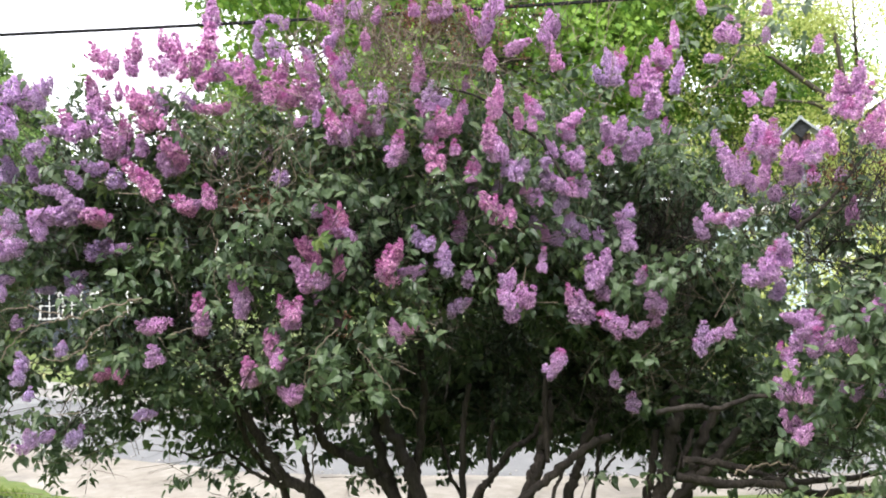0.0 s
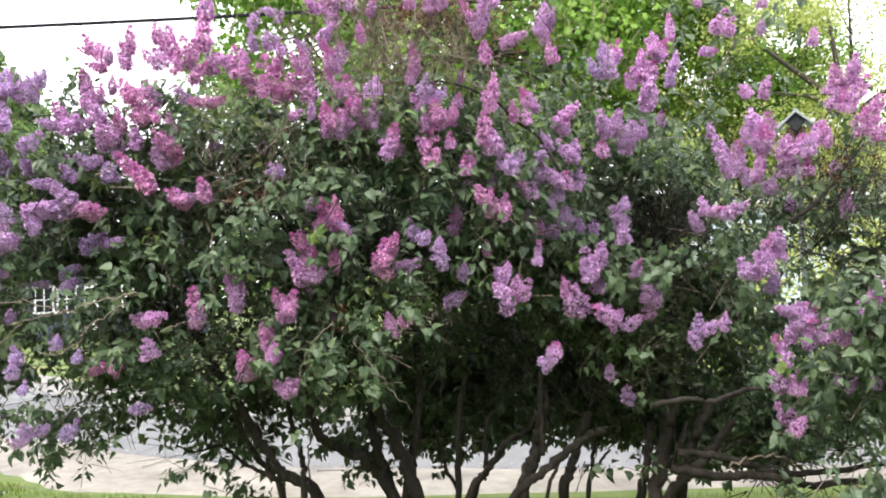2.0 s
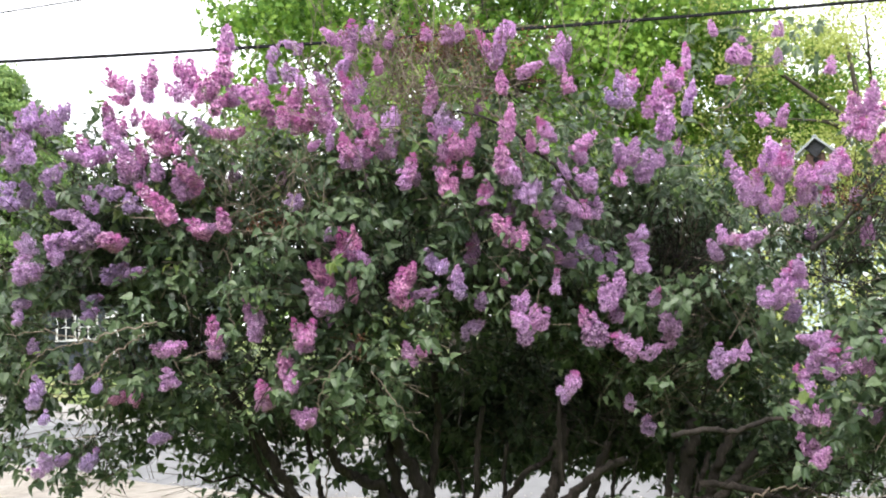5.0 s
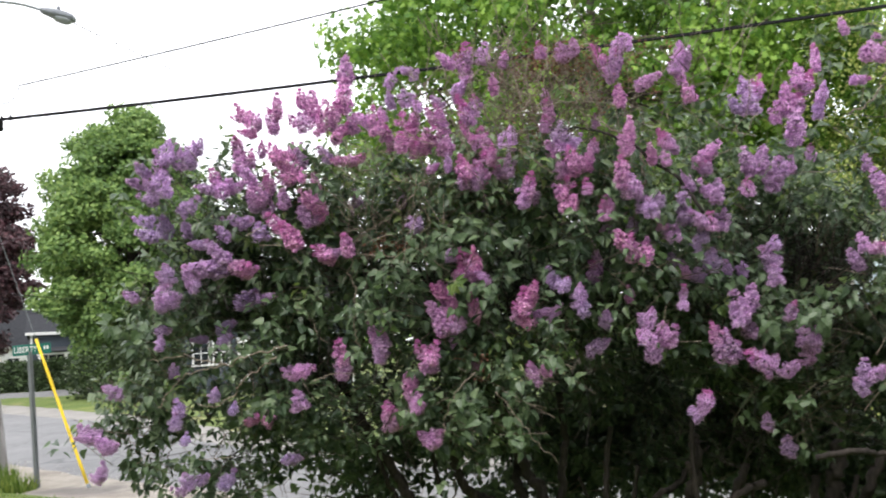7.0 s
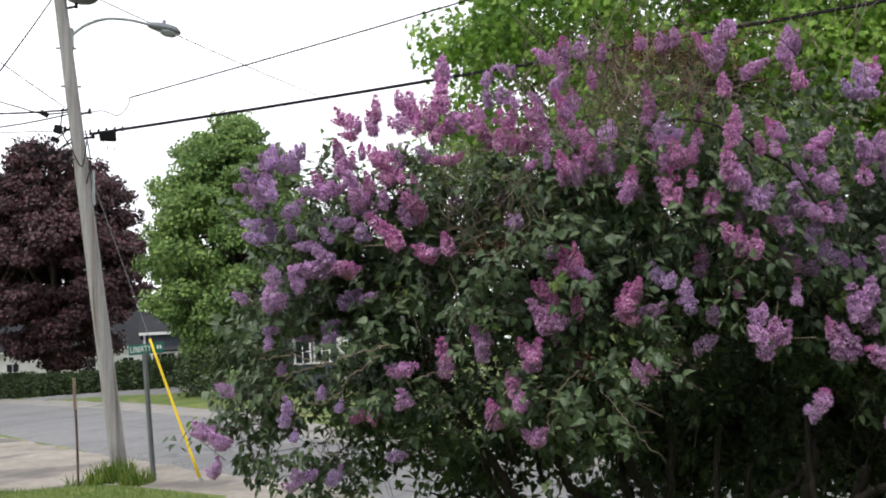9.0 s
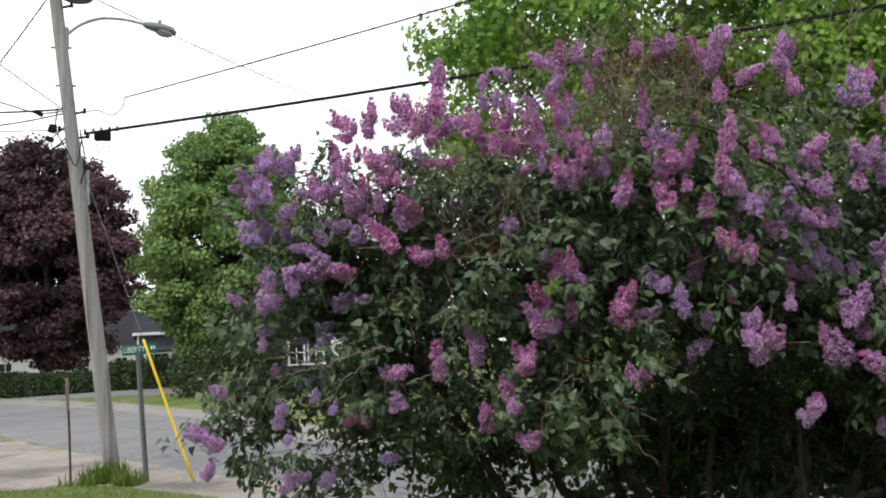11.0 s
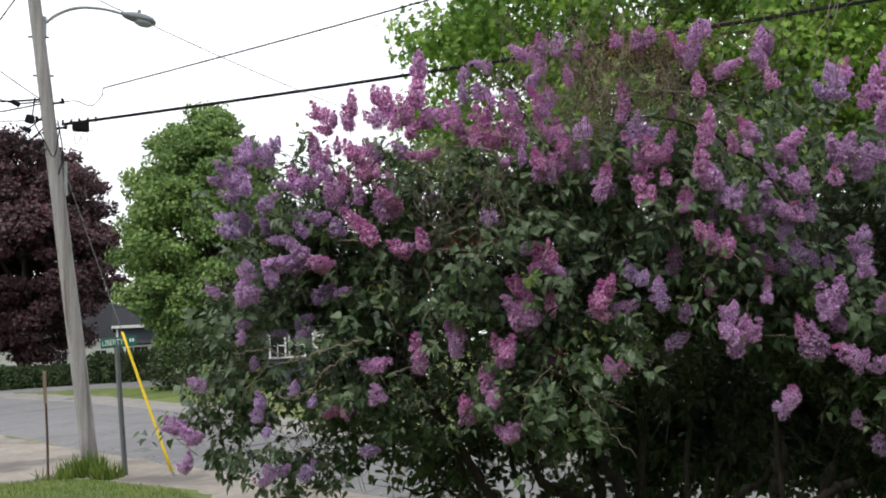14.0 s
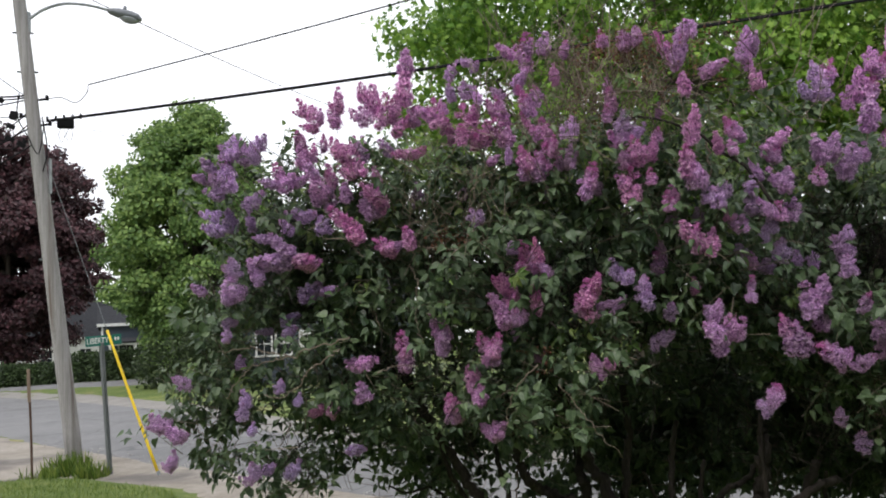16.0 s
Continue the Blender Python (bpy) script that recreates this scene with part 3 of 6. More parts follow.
blossoms(SHRUBS["A"], [(-150, 422, 224, 11, -2, 10, 1), (-139, 414, 226, 15, -37, 8, 7), (-132, 413, 220, 17, -32, 10, 7), (-170, 422, 225, 10, -32, 7, 2), (-181, 417, 219, 11, -72, 6, 2), (-171, 415, 215, 17, -42, 8, 3), (-181, 417, 208, 17, -87, 8, 3), (-170, 419, 206, 20, 83, 10, 2), (-157, 414, 206, 14, 83, 9, 6), (-154, 417, 204, 11, 78, 8, 6), (-179, 419, 205, 14, -87, 7, 3), (-169, 420, 213, 11, -42, 7, 3), (-195, 413, 206, 11, -22, 8, 2)])
blossoms(SHRUBS["A"], [(-202, 421, 205, 9, -62, 7, 3), (-186, 417, 203, 15, -17, 7, 3), (-182, 417, 200, 8, 18, 6, 2), (-199, 419, 195, 13, -2, 14, 3), (-200, 416, 191, 8, -2, 8, 3), (-166, 443, 193, 18, 58, 11, 1), (-153, 436, 192, 12, 68, 6, 2), (-177, 440, 179, 12, 68, 7, 0), (-176, 436, 172, 12, 58, 7, 1), (-193, 441, 173, 10, -82, 5, 1), (-202, 422, 178, 10, 78, 6, 2), (-204, 422, 173, 9, -2, 6, 2), (-117, 413, 211, 11, -62, 8, 6)])
blossoms(SHRUBS["A"], [(-117, 418, 208, 11, -62, 8, 7), (-112, 421, 210, 10, 68, 7, 4), (-104, 414, 213, 13, -2, 8, 6), (-110, 416, 163, 13, 3, 9, 6), (-110, 419, 155, 10, -2, 10, 5), (-137, 420, 154, 10, -62, 8, 5), (-128, 417, 155, 11, 78, 9, 5), (-207, 441, 158, 9, -2, 7, 2), (-72, 418, 221, 8, -22, 10, 2), (-55, 415, 204, 7, -2, 6, 2), (-49, 418, 201, 15, -12, 8, 8), (-44, 417, 201, 16, -2, 7, 8), (-45, 418, 196, 14, -17, 9, 5)])
blossoms(SHRUBS["A"], [(-41, 416, 193, 10, -42, 6, 4), (-51, 414, 196, 8, -2, 7, 6), (-62, 416, 188, 11, -47, 7, 8), (-59, 420, 186, 16, -17, 10, 7), (-64, 413, 179, 12, -22, 8, 5), (-61, 413, 173, 14, -12, 9, 5), (-55, 411, 174, 11, -2, 8, 4), (-46, 420, 180, 17, -7, 7, 7), (-53, 421, 174, 9, -2, 6, 5), (-58, 436, 166, 9, -2, 8, 4), (-22, 413, 181, 14, -2, 9, 7), (-18, 413, 184, 14, 13, 7, 8), (-26, 417, 176, 11, -22, 8, 6)])
blossoms(SHRUBS["A"], [(-22, 416, 172, 8, -32, 8, 8), (-14, 419, 175, 14, 68, 5, 4), (-9, 435, 175, 12, 38, 6, 3), (-9, 419, 191, 11, -22, 8, 1), (-3, 415, 187, 8, 18, 7, 1), (3, 418, 182, 12, 8, 9, 2), (4, 418, 177, 10, -2, 8, 1), (-95, 421, 170, 14, -17, 7, 5), (-90, 417, 166, 14, 8, 10, 4), (-92, 418, 161, 11, -2, 8, 3), (-72, 417, 162, 10, -17, 8, 6), (-65, 413, 160, 12, 13, 8, 6), (-68, 416, 156, 11, -2, 10, 5)])
blossoms(SHRUBS["A"], [(-21, 420, 148, 12, -12, 8, 5), (-13, 420, 149, 8, 58, 7, 6), (-48, 433, 154, 9, -2, 8, 5), (17, 417, 220, 10, -2, 8, 5), (18, 436, 215, 9, -2, 7, 3), (30, 433, 214, 7, -2, 7, 2), (23, 412, 205, 11, -22, 7, 7), (28, 418, 202, 14, 3, 10, 6), (34, 420, 200, 14, 8, 8, 6), (12, 438, 200, 18, -2, 6, 4), (10, 436, 194, 11, -2, 8, 4), (53, 424, 217, 11, -2, 10, 2), (46, 424, 208, 11, -42, 10, 4)])
blossoms(SHRUBS["A"], [(42, 421, 212, 7, -2, 6, 6), (58, 421, 213, 11, -42, 8, 4), (60, 426, 206, 7, -2, 7, 1), (57, 427, 202, 7, -2, 7, 1), (48, 443, 197, 7, -2, 7, 1), (53, 442, 192, 9, -2, 7, 5), (59, 444, 189, 7, -2, 9, 2), (50, 428, 181, 7, -2, 5, 4), (48, 417, 175, 6, -2, 6, 3), (26, 439, 182, 9, -2, 6, 6), (33, 412, 170, 10, -7, 7, 4), (30, 420, 169, 8, -32, 7, 3), (30, 411, 161, 11, -42, 9, 4)])
blossoms(SHRUBS["A"], [(38, 422, 162, 13, -2, 10, 5), (42, 418, 161, 11, 28, 8, 5), (32, 417, 155, 11, -22, 10, 4), (14, 432, 171, 9, 18, 8, 2), (10, 437, 158, 13, 58, 9, 2), (55, 422, 133, 7, 18, 9, 4), (53, 421, 130, 7, -2, 7, 4), (50, 426, 126, 9, -42, 8, 2), (-79, 421, 147, 9, -12, 9, 7), (-78, 419, 140, 8, -62, 8, 6), (-74, 415, 137, 10, 18, 9, 5), (-88, 414, 135, 10, -2, 8, 7), (-89, 420, 129, 10, -42, 10, 5)])
blossoms(SHRUBS["A"], [(-84, 419, 129, 8, 58, 8, 5), (-72, 418, 121, 10, -52, 8, 5), (-67, 417, 121, 10, 38, 10, 5), (-132, 417, 141, 11, -2, 10, 4), (-196, 423, 140, 10, -2, 9, 1), (-195, 418, 134, 8, -2, 8, 1), (-188, 414, 126, 7, 18, 6, 0), (-172, 413, 146, 8, 18, 7, 1), (-165, 418, 139, 7, 28, 6, 0), (-163, 442, 132, 15, 68, 6, 6), (-156, 441, 131, 9, 48, 8, 6), (-191, 420, 105, 10, -2, 8, 2), (-191, 438, 103, 12, 68, 6, 1)])
blossoms(SHRUBS["A"], [(-194, 417, 101, 8, -62, 6, 3), (-177, 437, 103, 12, 38, 10, 0), (-143, 438, 111, 12, 78, 7, 1), (-209, 416, 259, 11, -34, 7, 2), (-216, 422, 254, 11, -78, 7, 3), (-204, 415, 250, 11, -44, 8, 3), (-206, 415, 244, 11, -74, 8, 2), (-211, 420, 234, 12, -74, 8, 1), (-208, 417, 226, 13, -64, 8, 1), (-217, 417, 196, 10, -64, 6, 3), (-245, 423, 130, 13, -54, 10, 4), (-238, 422, 125, 15, -64, 10, 4), (-227, 415, 123, 12, 76, 8, 4)])
blossoms(SHRUBS["A"], [(-242, 415, 128, 10, -84, 7, 4), (-234, 418, 112, 10, 26, 8, 3), (-238, 419, 108, 8, -64, 6, 3), (-228, 417, 150, 11, -64, 8, 3)])
blossoms(SHRUBS["B"], [(62, 435, 292, 13, 28, 6, 4), (67, 426, 244, 14, 53, 8, 5), (63, 431, 239, 12, -62, 8, 5), (65, 426, 239, 9, -2, 7, 4), (87, 436, 275, 13, -17, 9, 2), (94, 442, 277, 13, 13, 10, 4), (88, 433, 267, 13, -2, 11, 2), (81, 433, 267, 10, -32, 6, 1), (107, 442, 269, 18, -2, 9, 5), (102, 445, 264, 12, -12, 8, 5), (112, 444, 268, 15, 13, 9, 4), (108, 436, 254, 18, 3, 11, 4), (112, 440, 280, 12, -2, 8, 5)])
blossoms(SHRUBS["B"], [(117, 442, 277, 13, 28, 8, 4), (84, 431, 239, 15, -17, 9, 4), (92, 439, 241, 15, 8, 8, 4), (99, 438, 236, 12, -2, 10, 3), (95, 442, 232, 12, -32, 8, 3), (106, 444, 238, 9, -2, 7, 4), (98, 441, 230, 10, 18, 9, 3), (83, 431, 227, 9, -2, 8, 5), (64, 424, 226, 13, -32, 9, 4), (69, 429, 226, 13, 18, 8, 3), (128, 458, 275, 12, 18, 6, 3), (125, 459, 267, 11, -2, 7, 2), (127, 461, 294, 16, -2, 6, 5)])
blossoms(SHRUBS["B"], [(120, 460, 246, 9, -2, 6, 4), (64, 425, 212, 9, -2, 8, 5), (71, 434, 213, 12, 18, 9, 4), (64, 431, 195, 12, -2, 10, 1), (74, 454, 192, 9, -2, 7, 2), (82, 458, 191, 9, -2, 7, 2), (91, 442, 195, 14, -32, 10, 3), (94, 438, 201, 7, -2, 7, 2), (92, 435, 186, 11, -2, 9, 3), (74, 432, 173, 15, -22, 11, 4), (80, 434, 176, 15, 18, 9, 4), (74, 432, 169, 10, -2, 10, 3), (99, 440, 169, 11, 18, 8, 4)])
blossoms(SHRUBS["B"], [(79, 439, 162, 8, -2, 9, 4), (62, 430, 161, 12, -12, 8, 6), (66, 431, 156, 15, -2, 13, 4), (71, 435, 152, 11, 18, 9, 4), (102, 436, 158, 12, -12, 9, 4), (107, 438, 156, 12, 18, 9, 4), (104, 441, 150, 11, -2, 8, 5), (79, 431, 149, 12, -52, 10, 4), (88, 442, 145, 12, 38, 8, 4), (96, 440, 143, 12, 58, 8, 4), (128, 425, 197, 10, -22, 7, 4), (125, 429, 190, 12, -32, 7, 3), (125, 433, 140, 13, -2, 8, 2)])
blossoms(SHRUBS["B"], [(121, 429, 134, 10, -22, 6, 2), (86, 455, 118, 9, -2, 7, 3), (95, 459, 106, 11, -2, 9, 2)])
blossoms(SHRUBS["C"], [(140, 422, 284, 13, 28, 10, 5), (142, 415, 279, 9, 18, 8, 5), (136, 428, 271, 10, 78, 6, 4), (132, 431, 298, 9, -2, 5, 5), (152, 401, 286, 8, 8, 6, 5), (152, 404, 275, 7, -2, 5, 4), (173, 399, 268, 9, -2, 6, 5), (146, 413, 248, 8, -42, 7, 5), (150, 398, 246, 11, 23, 6, 5), (177, 390, 249, 10, -17, 7, 6), (179, 394, 244, 16, -2, 12, 5), (185, 390, 250, 16, 8, 8, 5), (186, 387, 242, 13, 28, 9, 5)])
blossoms(SHRUBS["C"], [(181, 391, 237, 10, -2, 10, 5), (192, 388, 232, 16, 18, 8, 6), (187, 388, 227, 13, -2, 11, 6), (191, 384, 223, 10, -2, 9, 6), (147, 406, 232, 14, -17, 9, 4), (153, 405, 231, 12, -2, 8, 5), (149, 402, 224, 13, -2, 12, 4), (144, 409, 227, 9, -22, 7, 4), (164, 398, 220, 10, 8, 9, 5), (172, 397, 225, 12, 8, 9, 5), (172, 393, 223, 11, -2, 9, 5), (164, 391, 218, 10, -2, 9, 4), (158, 400, 219, 13, -7, 10, 5)])
blossoms(SHRUBS["C"], [(137, 423, 223, 14, -17, 9, 4), (141, 413, 220, 12, 3, 9, 5), (149, 406, 216, 14, 3, 6, 5), (140, 445, 236, 9, -2, 6, 4), (134, 422, 194, 11, 78, 6, 5), (137, 408, 193, 13, 68, 8, 4), (136, 414, 215, 14, -17, 8, 4), (140, 408, 213, 11, -2, 9, 4), (146, 402, 210, 12, 3, 6, 5), (153, 405, 204, 9, 28, 8, 4), (143, 408, 208, 8, -2, 7, 3), (160, 404, 213, 11, -2, 11, 4), (176, 420, 212, 11, -2, 7, 4)])
blossoms(SHRUBS["C"], [(185, 411, 211, 8, -2, 7, 4), (167, 419, 196, 11, -7, 6, 3), (187, 407, 194, 14, -2, 6, 5), (152, 399, 180, 9, 18, 8, 4), (150, 404, 177, 11, -2, 9, 4), (154, 403, 174, 10, 8, 8, 4), (145, 402, 170, 11, -32, 8, 4), (139, 407, 167, 10, -32, 9, 3), (146, 408, 166, 10, -2, 7, 3), (152, 407, 160, 11, 18, 7, 2), (147, 399, 168, 9, -2, 8, 4), (152, 396, 147, 11, -72, 6, 4), (162, 399, 148, 13, 73, 7, 4)])
blossoms(SHRUBS["C"], [(162, 396, 144, 8, 68, 5, 4), (185, 383, 154, 15, -2, 8, 5), (181, 388, 146, 10, -22, 7, 3), (130, 428, 140, 10, 58, 7, 3), (134, 422, 143, 9, 28, 6, 4), (155, 398, 138, 11, -7, 7, 4), (162, 395, 138, 12, -2, 10, 4), (158, 395, 142, 8, 38, 6, 4), (168, 393, 138, 12, 8, 8, 5), (172, 386, 138, 12, -2, 8, 5), (161, 396, 134, 8, -2, 7, 4), (152, 405, 132, 12, -32, 8, 5), (152, 400, 128, 11, -2, 8, 4)])
blossoms(SHRUBS["C"], [(150, 405, 116, 13, -37, 8, 4), (155, 394, 117, 13, 3, 9, 5), (152, 404, 102, 14, -37, 8, 5), (154, 394, 98, 11, 38, 8, 5), (169, 388, 118, 6, -2, 5, 2), (176, 390, 115, 8, 18, 5, 3), (182, 382, 117, 7, -2, 6, 2)])


# lobes of each crown: centre, radii, twigs in the outer sprays, twigs inside, share of young leaves
CROWNS = {
    "A": [((-0.62, 5.25, 2.0), (1.25, 1.05, 0.78), 760, 520, 0.10), ((-0.30, 5.25, 2.56), (1.05, 0.88, 0.42), 170, 30, 0.50), ((-1.30, 4.95, 2.20), (0.60, 0.70, 0.40), 230, 120, 0.35),
          ((-1.92, 4.75, 2.18), (0.36, 0.50, 0.48), 260, 200, 0.15), ((-1.62, 4.75, 1.42), (0.66, 0.55, 0.40), 260, 140, 0.12), ((-1.95, 4.75, 1.02), (0.38, 0.4, 0.30), 75, 15, 0.05),
          ((-1.05, 5.35, 1.12), (0.55, 0.4, 0.40), 70, 60, 0.0), ((0.05, 6.0, 0.98), (1.05, 0.6, 0.66), 160, 1100, 0.0), ((0.3, 5.5, 0.85), (0.7, 0.3, 0.30), 45, 60, 0.0), ((-0.62, 4.60, 1.42), (0.50, 0.42, 0.34), 99, 30, 0.12),
          ((0.25, 4.95, 2.14), (0.60, 0.72, 0.48), 216, 90, 0.15), ((-0.95, 5.3, 0.72), (0.50, 0.3, 0.25), 45, 0, 0.0), ((-0.17, 4.45, 1.62), (0.16, 0.2, 0.26), 46, 0, 0.5),
          ((-0.8, 5.9, 1.22), (0.9, 0.5, 0.42), 60, 210, 0.0), ((-0.5, 5.8, 2.1), (1.2, 0.5, 0.36), 40, 200, 0.0), ((-1.75, 5.2, 1.9), (0.45, 0.4, 0.5), 40, 160, 0.0),
          ((-1.35, 5.3, 0.95), (0.5, 0.35, 0.35), 40, 60, 0.0), ((-2.15, 4.5, 1.78), (0.22, 0.3, 0.22), 45, 20, 0.2), ((-2.2, 4.5, 1.32), (0.30, 0.3, 0.25), 70, 20, 0.3),
          ((-1.0, 4.50, 2.36), (0.65, 0.20, 0.13), 117, 0, 0.75), ((-0.2, 4.48, 2.30), (0.5, 0.2, 0.14), 63, 0, 0.5), ((0.45, 6.25, 1.45), (0.6, 0.25, 0.40), 0, 420, 0.0), ((-0.2, 6.2, 1.9), (0.9, 0.3, 0.5), 0, 300, 0.0),
          ((-0.80, 4.36, 2.40), (0.60, 0.15, 0.15), 81, 0, 0.4), ((-0.05, 4.32, 2.42), (0.50, 0.15, 0.16), 72, 0, 0.4), ((0.35, 4.40, 2.05), (0.40, 0.15, 0.20), 54, 0, 0.2)],
    "B": [((1.05, 5.45, 1.90), (0.60, 0.80, 0.66), 440, 360, 0.14), ((1.08, 5.1, 2.34), (0.42, 0.5, 0.24), 110, 40, 0.25), ((0.95, 6.0, 0.98), (1.0, 0.5, 0.60), 120, 900, 0.0),
          ((0.95, 4.90, 1.44), (0.33, 0.45, 0.42), 170, 60, 0.12), ((0.72, 4.95, 1.70), (0.33, 0.4, 0.28), 110, 40, 0.15), ((1.0, 6.0, 2.0), (0.75, 0.4, 0.55), 30, 420, 0.0),
          ((1.15, 5.75, 2.05), (0.5, 0.3, 0.45), 20, 420, 0.0), ((0.45, 5.6, 1.9), (0.5, 0.3, 0.4), 20, 240, 0.0),
          ((1.62, 5.2, 1.55), (0.40, 0.55, 0.62), 260, 260, 0.05), ((1.55, 5.5, 2.05), (0.38, 0.4, 0.30), 70, 120, 0.1), ((1.5, 5.9, 1.3), (0.6, 0.35, 0.6), 20, 300, 0.0)],
    "C": [((1.95, 4.1, 1.48), (0.45, 0.55, 0.30), 162, 120, 0.08), ((1.97, 4.3, 1.10), (0.46, 0.5, 0.28), 63, 70, 0.03), ((1.95, 4.4, 1.92), (0.40, 0.5, 0.22), 60, 20, 0.15),
          ((1.62, 4.25, 2.02), (0.30, 0.3, 0.14), 27, 0, 0.15), ((2.35, 4.7, 1.4), (0.5, 0.7, 0.7), 90, 120, 0.1), ((1.40, 4.9, 2.60), (0.22, 0.4, 0.20), 16, 0, 0.3),
          ((1.70, 3.98, 0.70), (0.22, 0.2, 0.12), 27, 0, 0.2), ((1.8, 5.7, 0.72), (0.9, 0.5, 0.50), 60, 900, 0.0), ((1.5, 6.4, 0.72), (1.0, 0.4, 0.45), 0, 700, 0.0), ((2.7, 6.4, 0.70), (1.0, 0.4, 0.50), 0, 900, 0.0), ((2.0, 5.2, 0.78), (0.6, 0.4, 0.30), 40, 200, 0.0)],
}
# leafy sprays in front of the crowns
CROWNS["A"] += [((-0.17, 4.25, 1.59), (0.11, 0.12, 0.11), 11, 0, 0.40), ((-0.24, 4.20, 1.30), (0.12, 0.12, 0.12), 12, 0, 0.00), ((-0.66, 4.25, 1.43), (0.11, 0.12, 0.11), 10, 0, 0.05), ((-0.52, 4.25, 1.32), (0.12, 0.12, 0.12), 9, 0, 0.05), ((0.40, 4.25, 1.83), (0.12, 0.12, 0.12), 12, 0, 0.20), ((-0.57, 4.35, 2.18), (0.16, 0.12, 0.16), 13, 0, 0.00), ((-0.33, 4.35, 2.10), (0.16, 0.12, 0.16), 14, 0, 0.00)]
CROWNS["A"] += [((-0.14, 4.35, 1.97), (0.14, 0.12, 0.14), 11, 0, 0.00), ((-0.80, 4.35, 2.00), (0.16, 0.12, 0.16), 12, 0, 0.00), ((-1.02, 4.35, 1.79), (0.16, 0.12, 0.16), 12, 0, 0.05), ((-0.38, 4.40, 1.68), (0.14, 0.12, 0.14), 10, 0, 0.00), ((-0.12, 4.30, 2.55), (0.13, 0.12, 0.13), 12, 0, 0.70), ((-0.71, 4.25, 2.51), (0.16, 0.12, 0.16), 12, 0, 0.60), ((-1.33, 4.25, 2.45), (0.09, 0.12, 0.09), 8, 0, 0.80), ((-1.54, 4.30, 2.60), (0.08, 0.12, 0.08), 6, 0, 0.70), ((-1.06, 4.25, 2.46), (0.16, 0.12, 0.16), 13, 0, 0.40), ((-0.45, 4.25, 2.35), (0.13, 0.12, 0.13), 11, 0, 0.20)]
CROWNS["A"] += [((0.17, 4.30, 2.36), (0.16, 0.12, 0.16), 13, 0, 0.30), ((0.16, 4.30, 2.09), (0.13, 0.12, 0.13), 12, 0, 0.20), ((-0.14, 4.35, 2.19), (0.14, 0.12, 0.14), 12, 0, 0.10), ((-1.47, 4.30, 1.89), (0.19, 0.12, 0.19), 14, 0, 0.10), ((-0.81, 4.35, 1.73), (0.11, 0.12, 0.11), 8, 0, 0.10), ((-1.92, 4.35, 2.54), (0.12, 0.12, 0.12), 11, 0, 0.30), ((0.28, 4.40, 2.86), (0.14, 0.12, 0.14), 7, 0, 0.60), ((0.44, 4.40, 2.68), (0.14, 0.12, 0.14), 12, 0, 0.60), ((0.06, 4.40, 2.92), (0.11, 0.12, 0.11), 7, 0, 0.70)]
CROWNS["A"] += [((-1.36, 4.75, 0.92), (0.18, 0.12, 0.18), 8, 0, 0.00), ((-1.55, 4.70, 1.00), (0.13, 0.12, 0.13), 11, 0, 0.00), ((-1.11, 4.80, 0.73), (0.15, 0.12, 0.15), 4, 0, 0.00), ((-1.47, 4.70, 0.70), (0.09, 0.12, 0.09), 3, 0, 0.00), ((-1.97, 4.60, 0.92), (0.10, 0.12, 0.10), 3, 0, 0.00), ((-0.91, 5.00, 0.77), (0.13, 0.12, 0.13), 3, 0, 0.00), ((-0.47, 5.00, 0.82), (0.13, 0.12, 0.13), 3, 0, 0.00)]
CROWNS["B"] += [((1.25, 4.60, 2.32), (0.17, 0.12, 0.17), 14, 0, 0.15), ((1.33, 4.60, 2.11), (0.17, 0.12, 0.17), 14, 0, 0.05), ((1.18, 4.55, 1.74), (0.17, 0.12, 0.17), 13, 0, 0.05), ((1.35, 4.50, 1.59), (0.17, 0.12, 0.17), 14, 0, 0.00), ((1.26, 4.50, 1.45), (0.17, 0.12, 0.17), 13, 0, 0.05), ((1.08, 4.50, 1.26), (0.14, 0.12, 0.14), 10, 0, 0.00), ((0.88, 4.50, 1.63), (0.14, 0.12, 0.14), 10, 0, 0.15), ((1.12, 4.50, 1.37), (0.14, 0.12, 0.14), 10, 0, 0.00), ((1.48, 4.40, 1.47), (0.14, 0.12, 0.14), 11, 0, 0.00)]
CROWNS["B"] += [((1.83, 4.90, 3.04), (0.14, 0.12, 0.14), 11, 0, 0.00), ((1.49, 4.90, 2.80), (0.11, 0.12, 0.11), 5, 0, 0.00), ((1.76, 4.90, 2.71), (0.11, 0.12, 0.11), 6, 0, 0.00), ((1.43, 4.90, 3.12), (0.12, 0.12, 0.12), 6, 0, 0.30), ((2.00, 4.90, 3.00), (0.12, 0.12, 0.12), 5, 0, 0.00), ((0.83, 4.60, 2.54), (0.14, 0.12, 0.14), 10, 0, 0.40), ((0.73, 4.70, 2.75), (0.15, 0.12, 0.15), 10, 0, 0.50)]
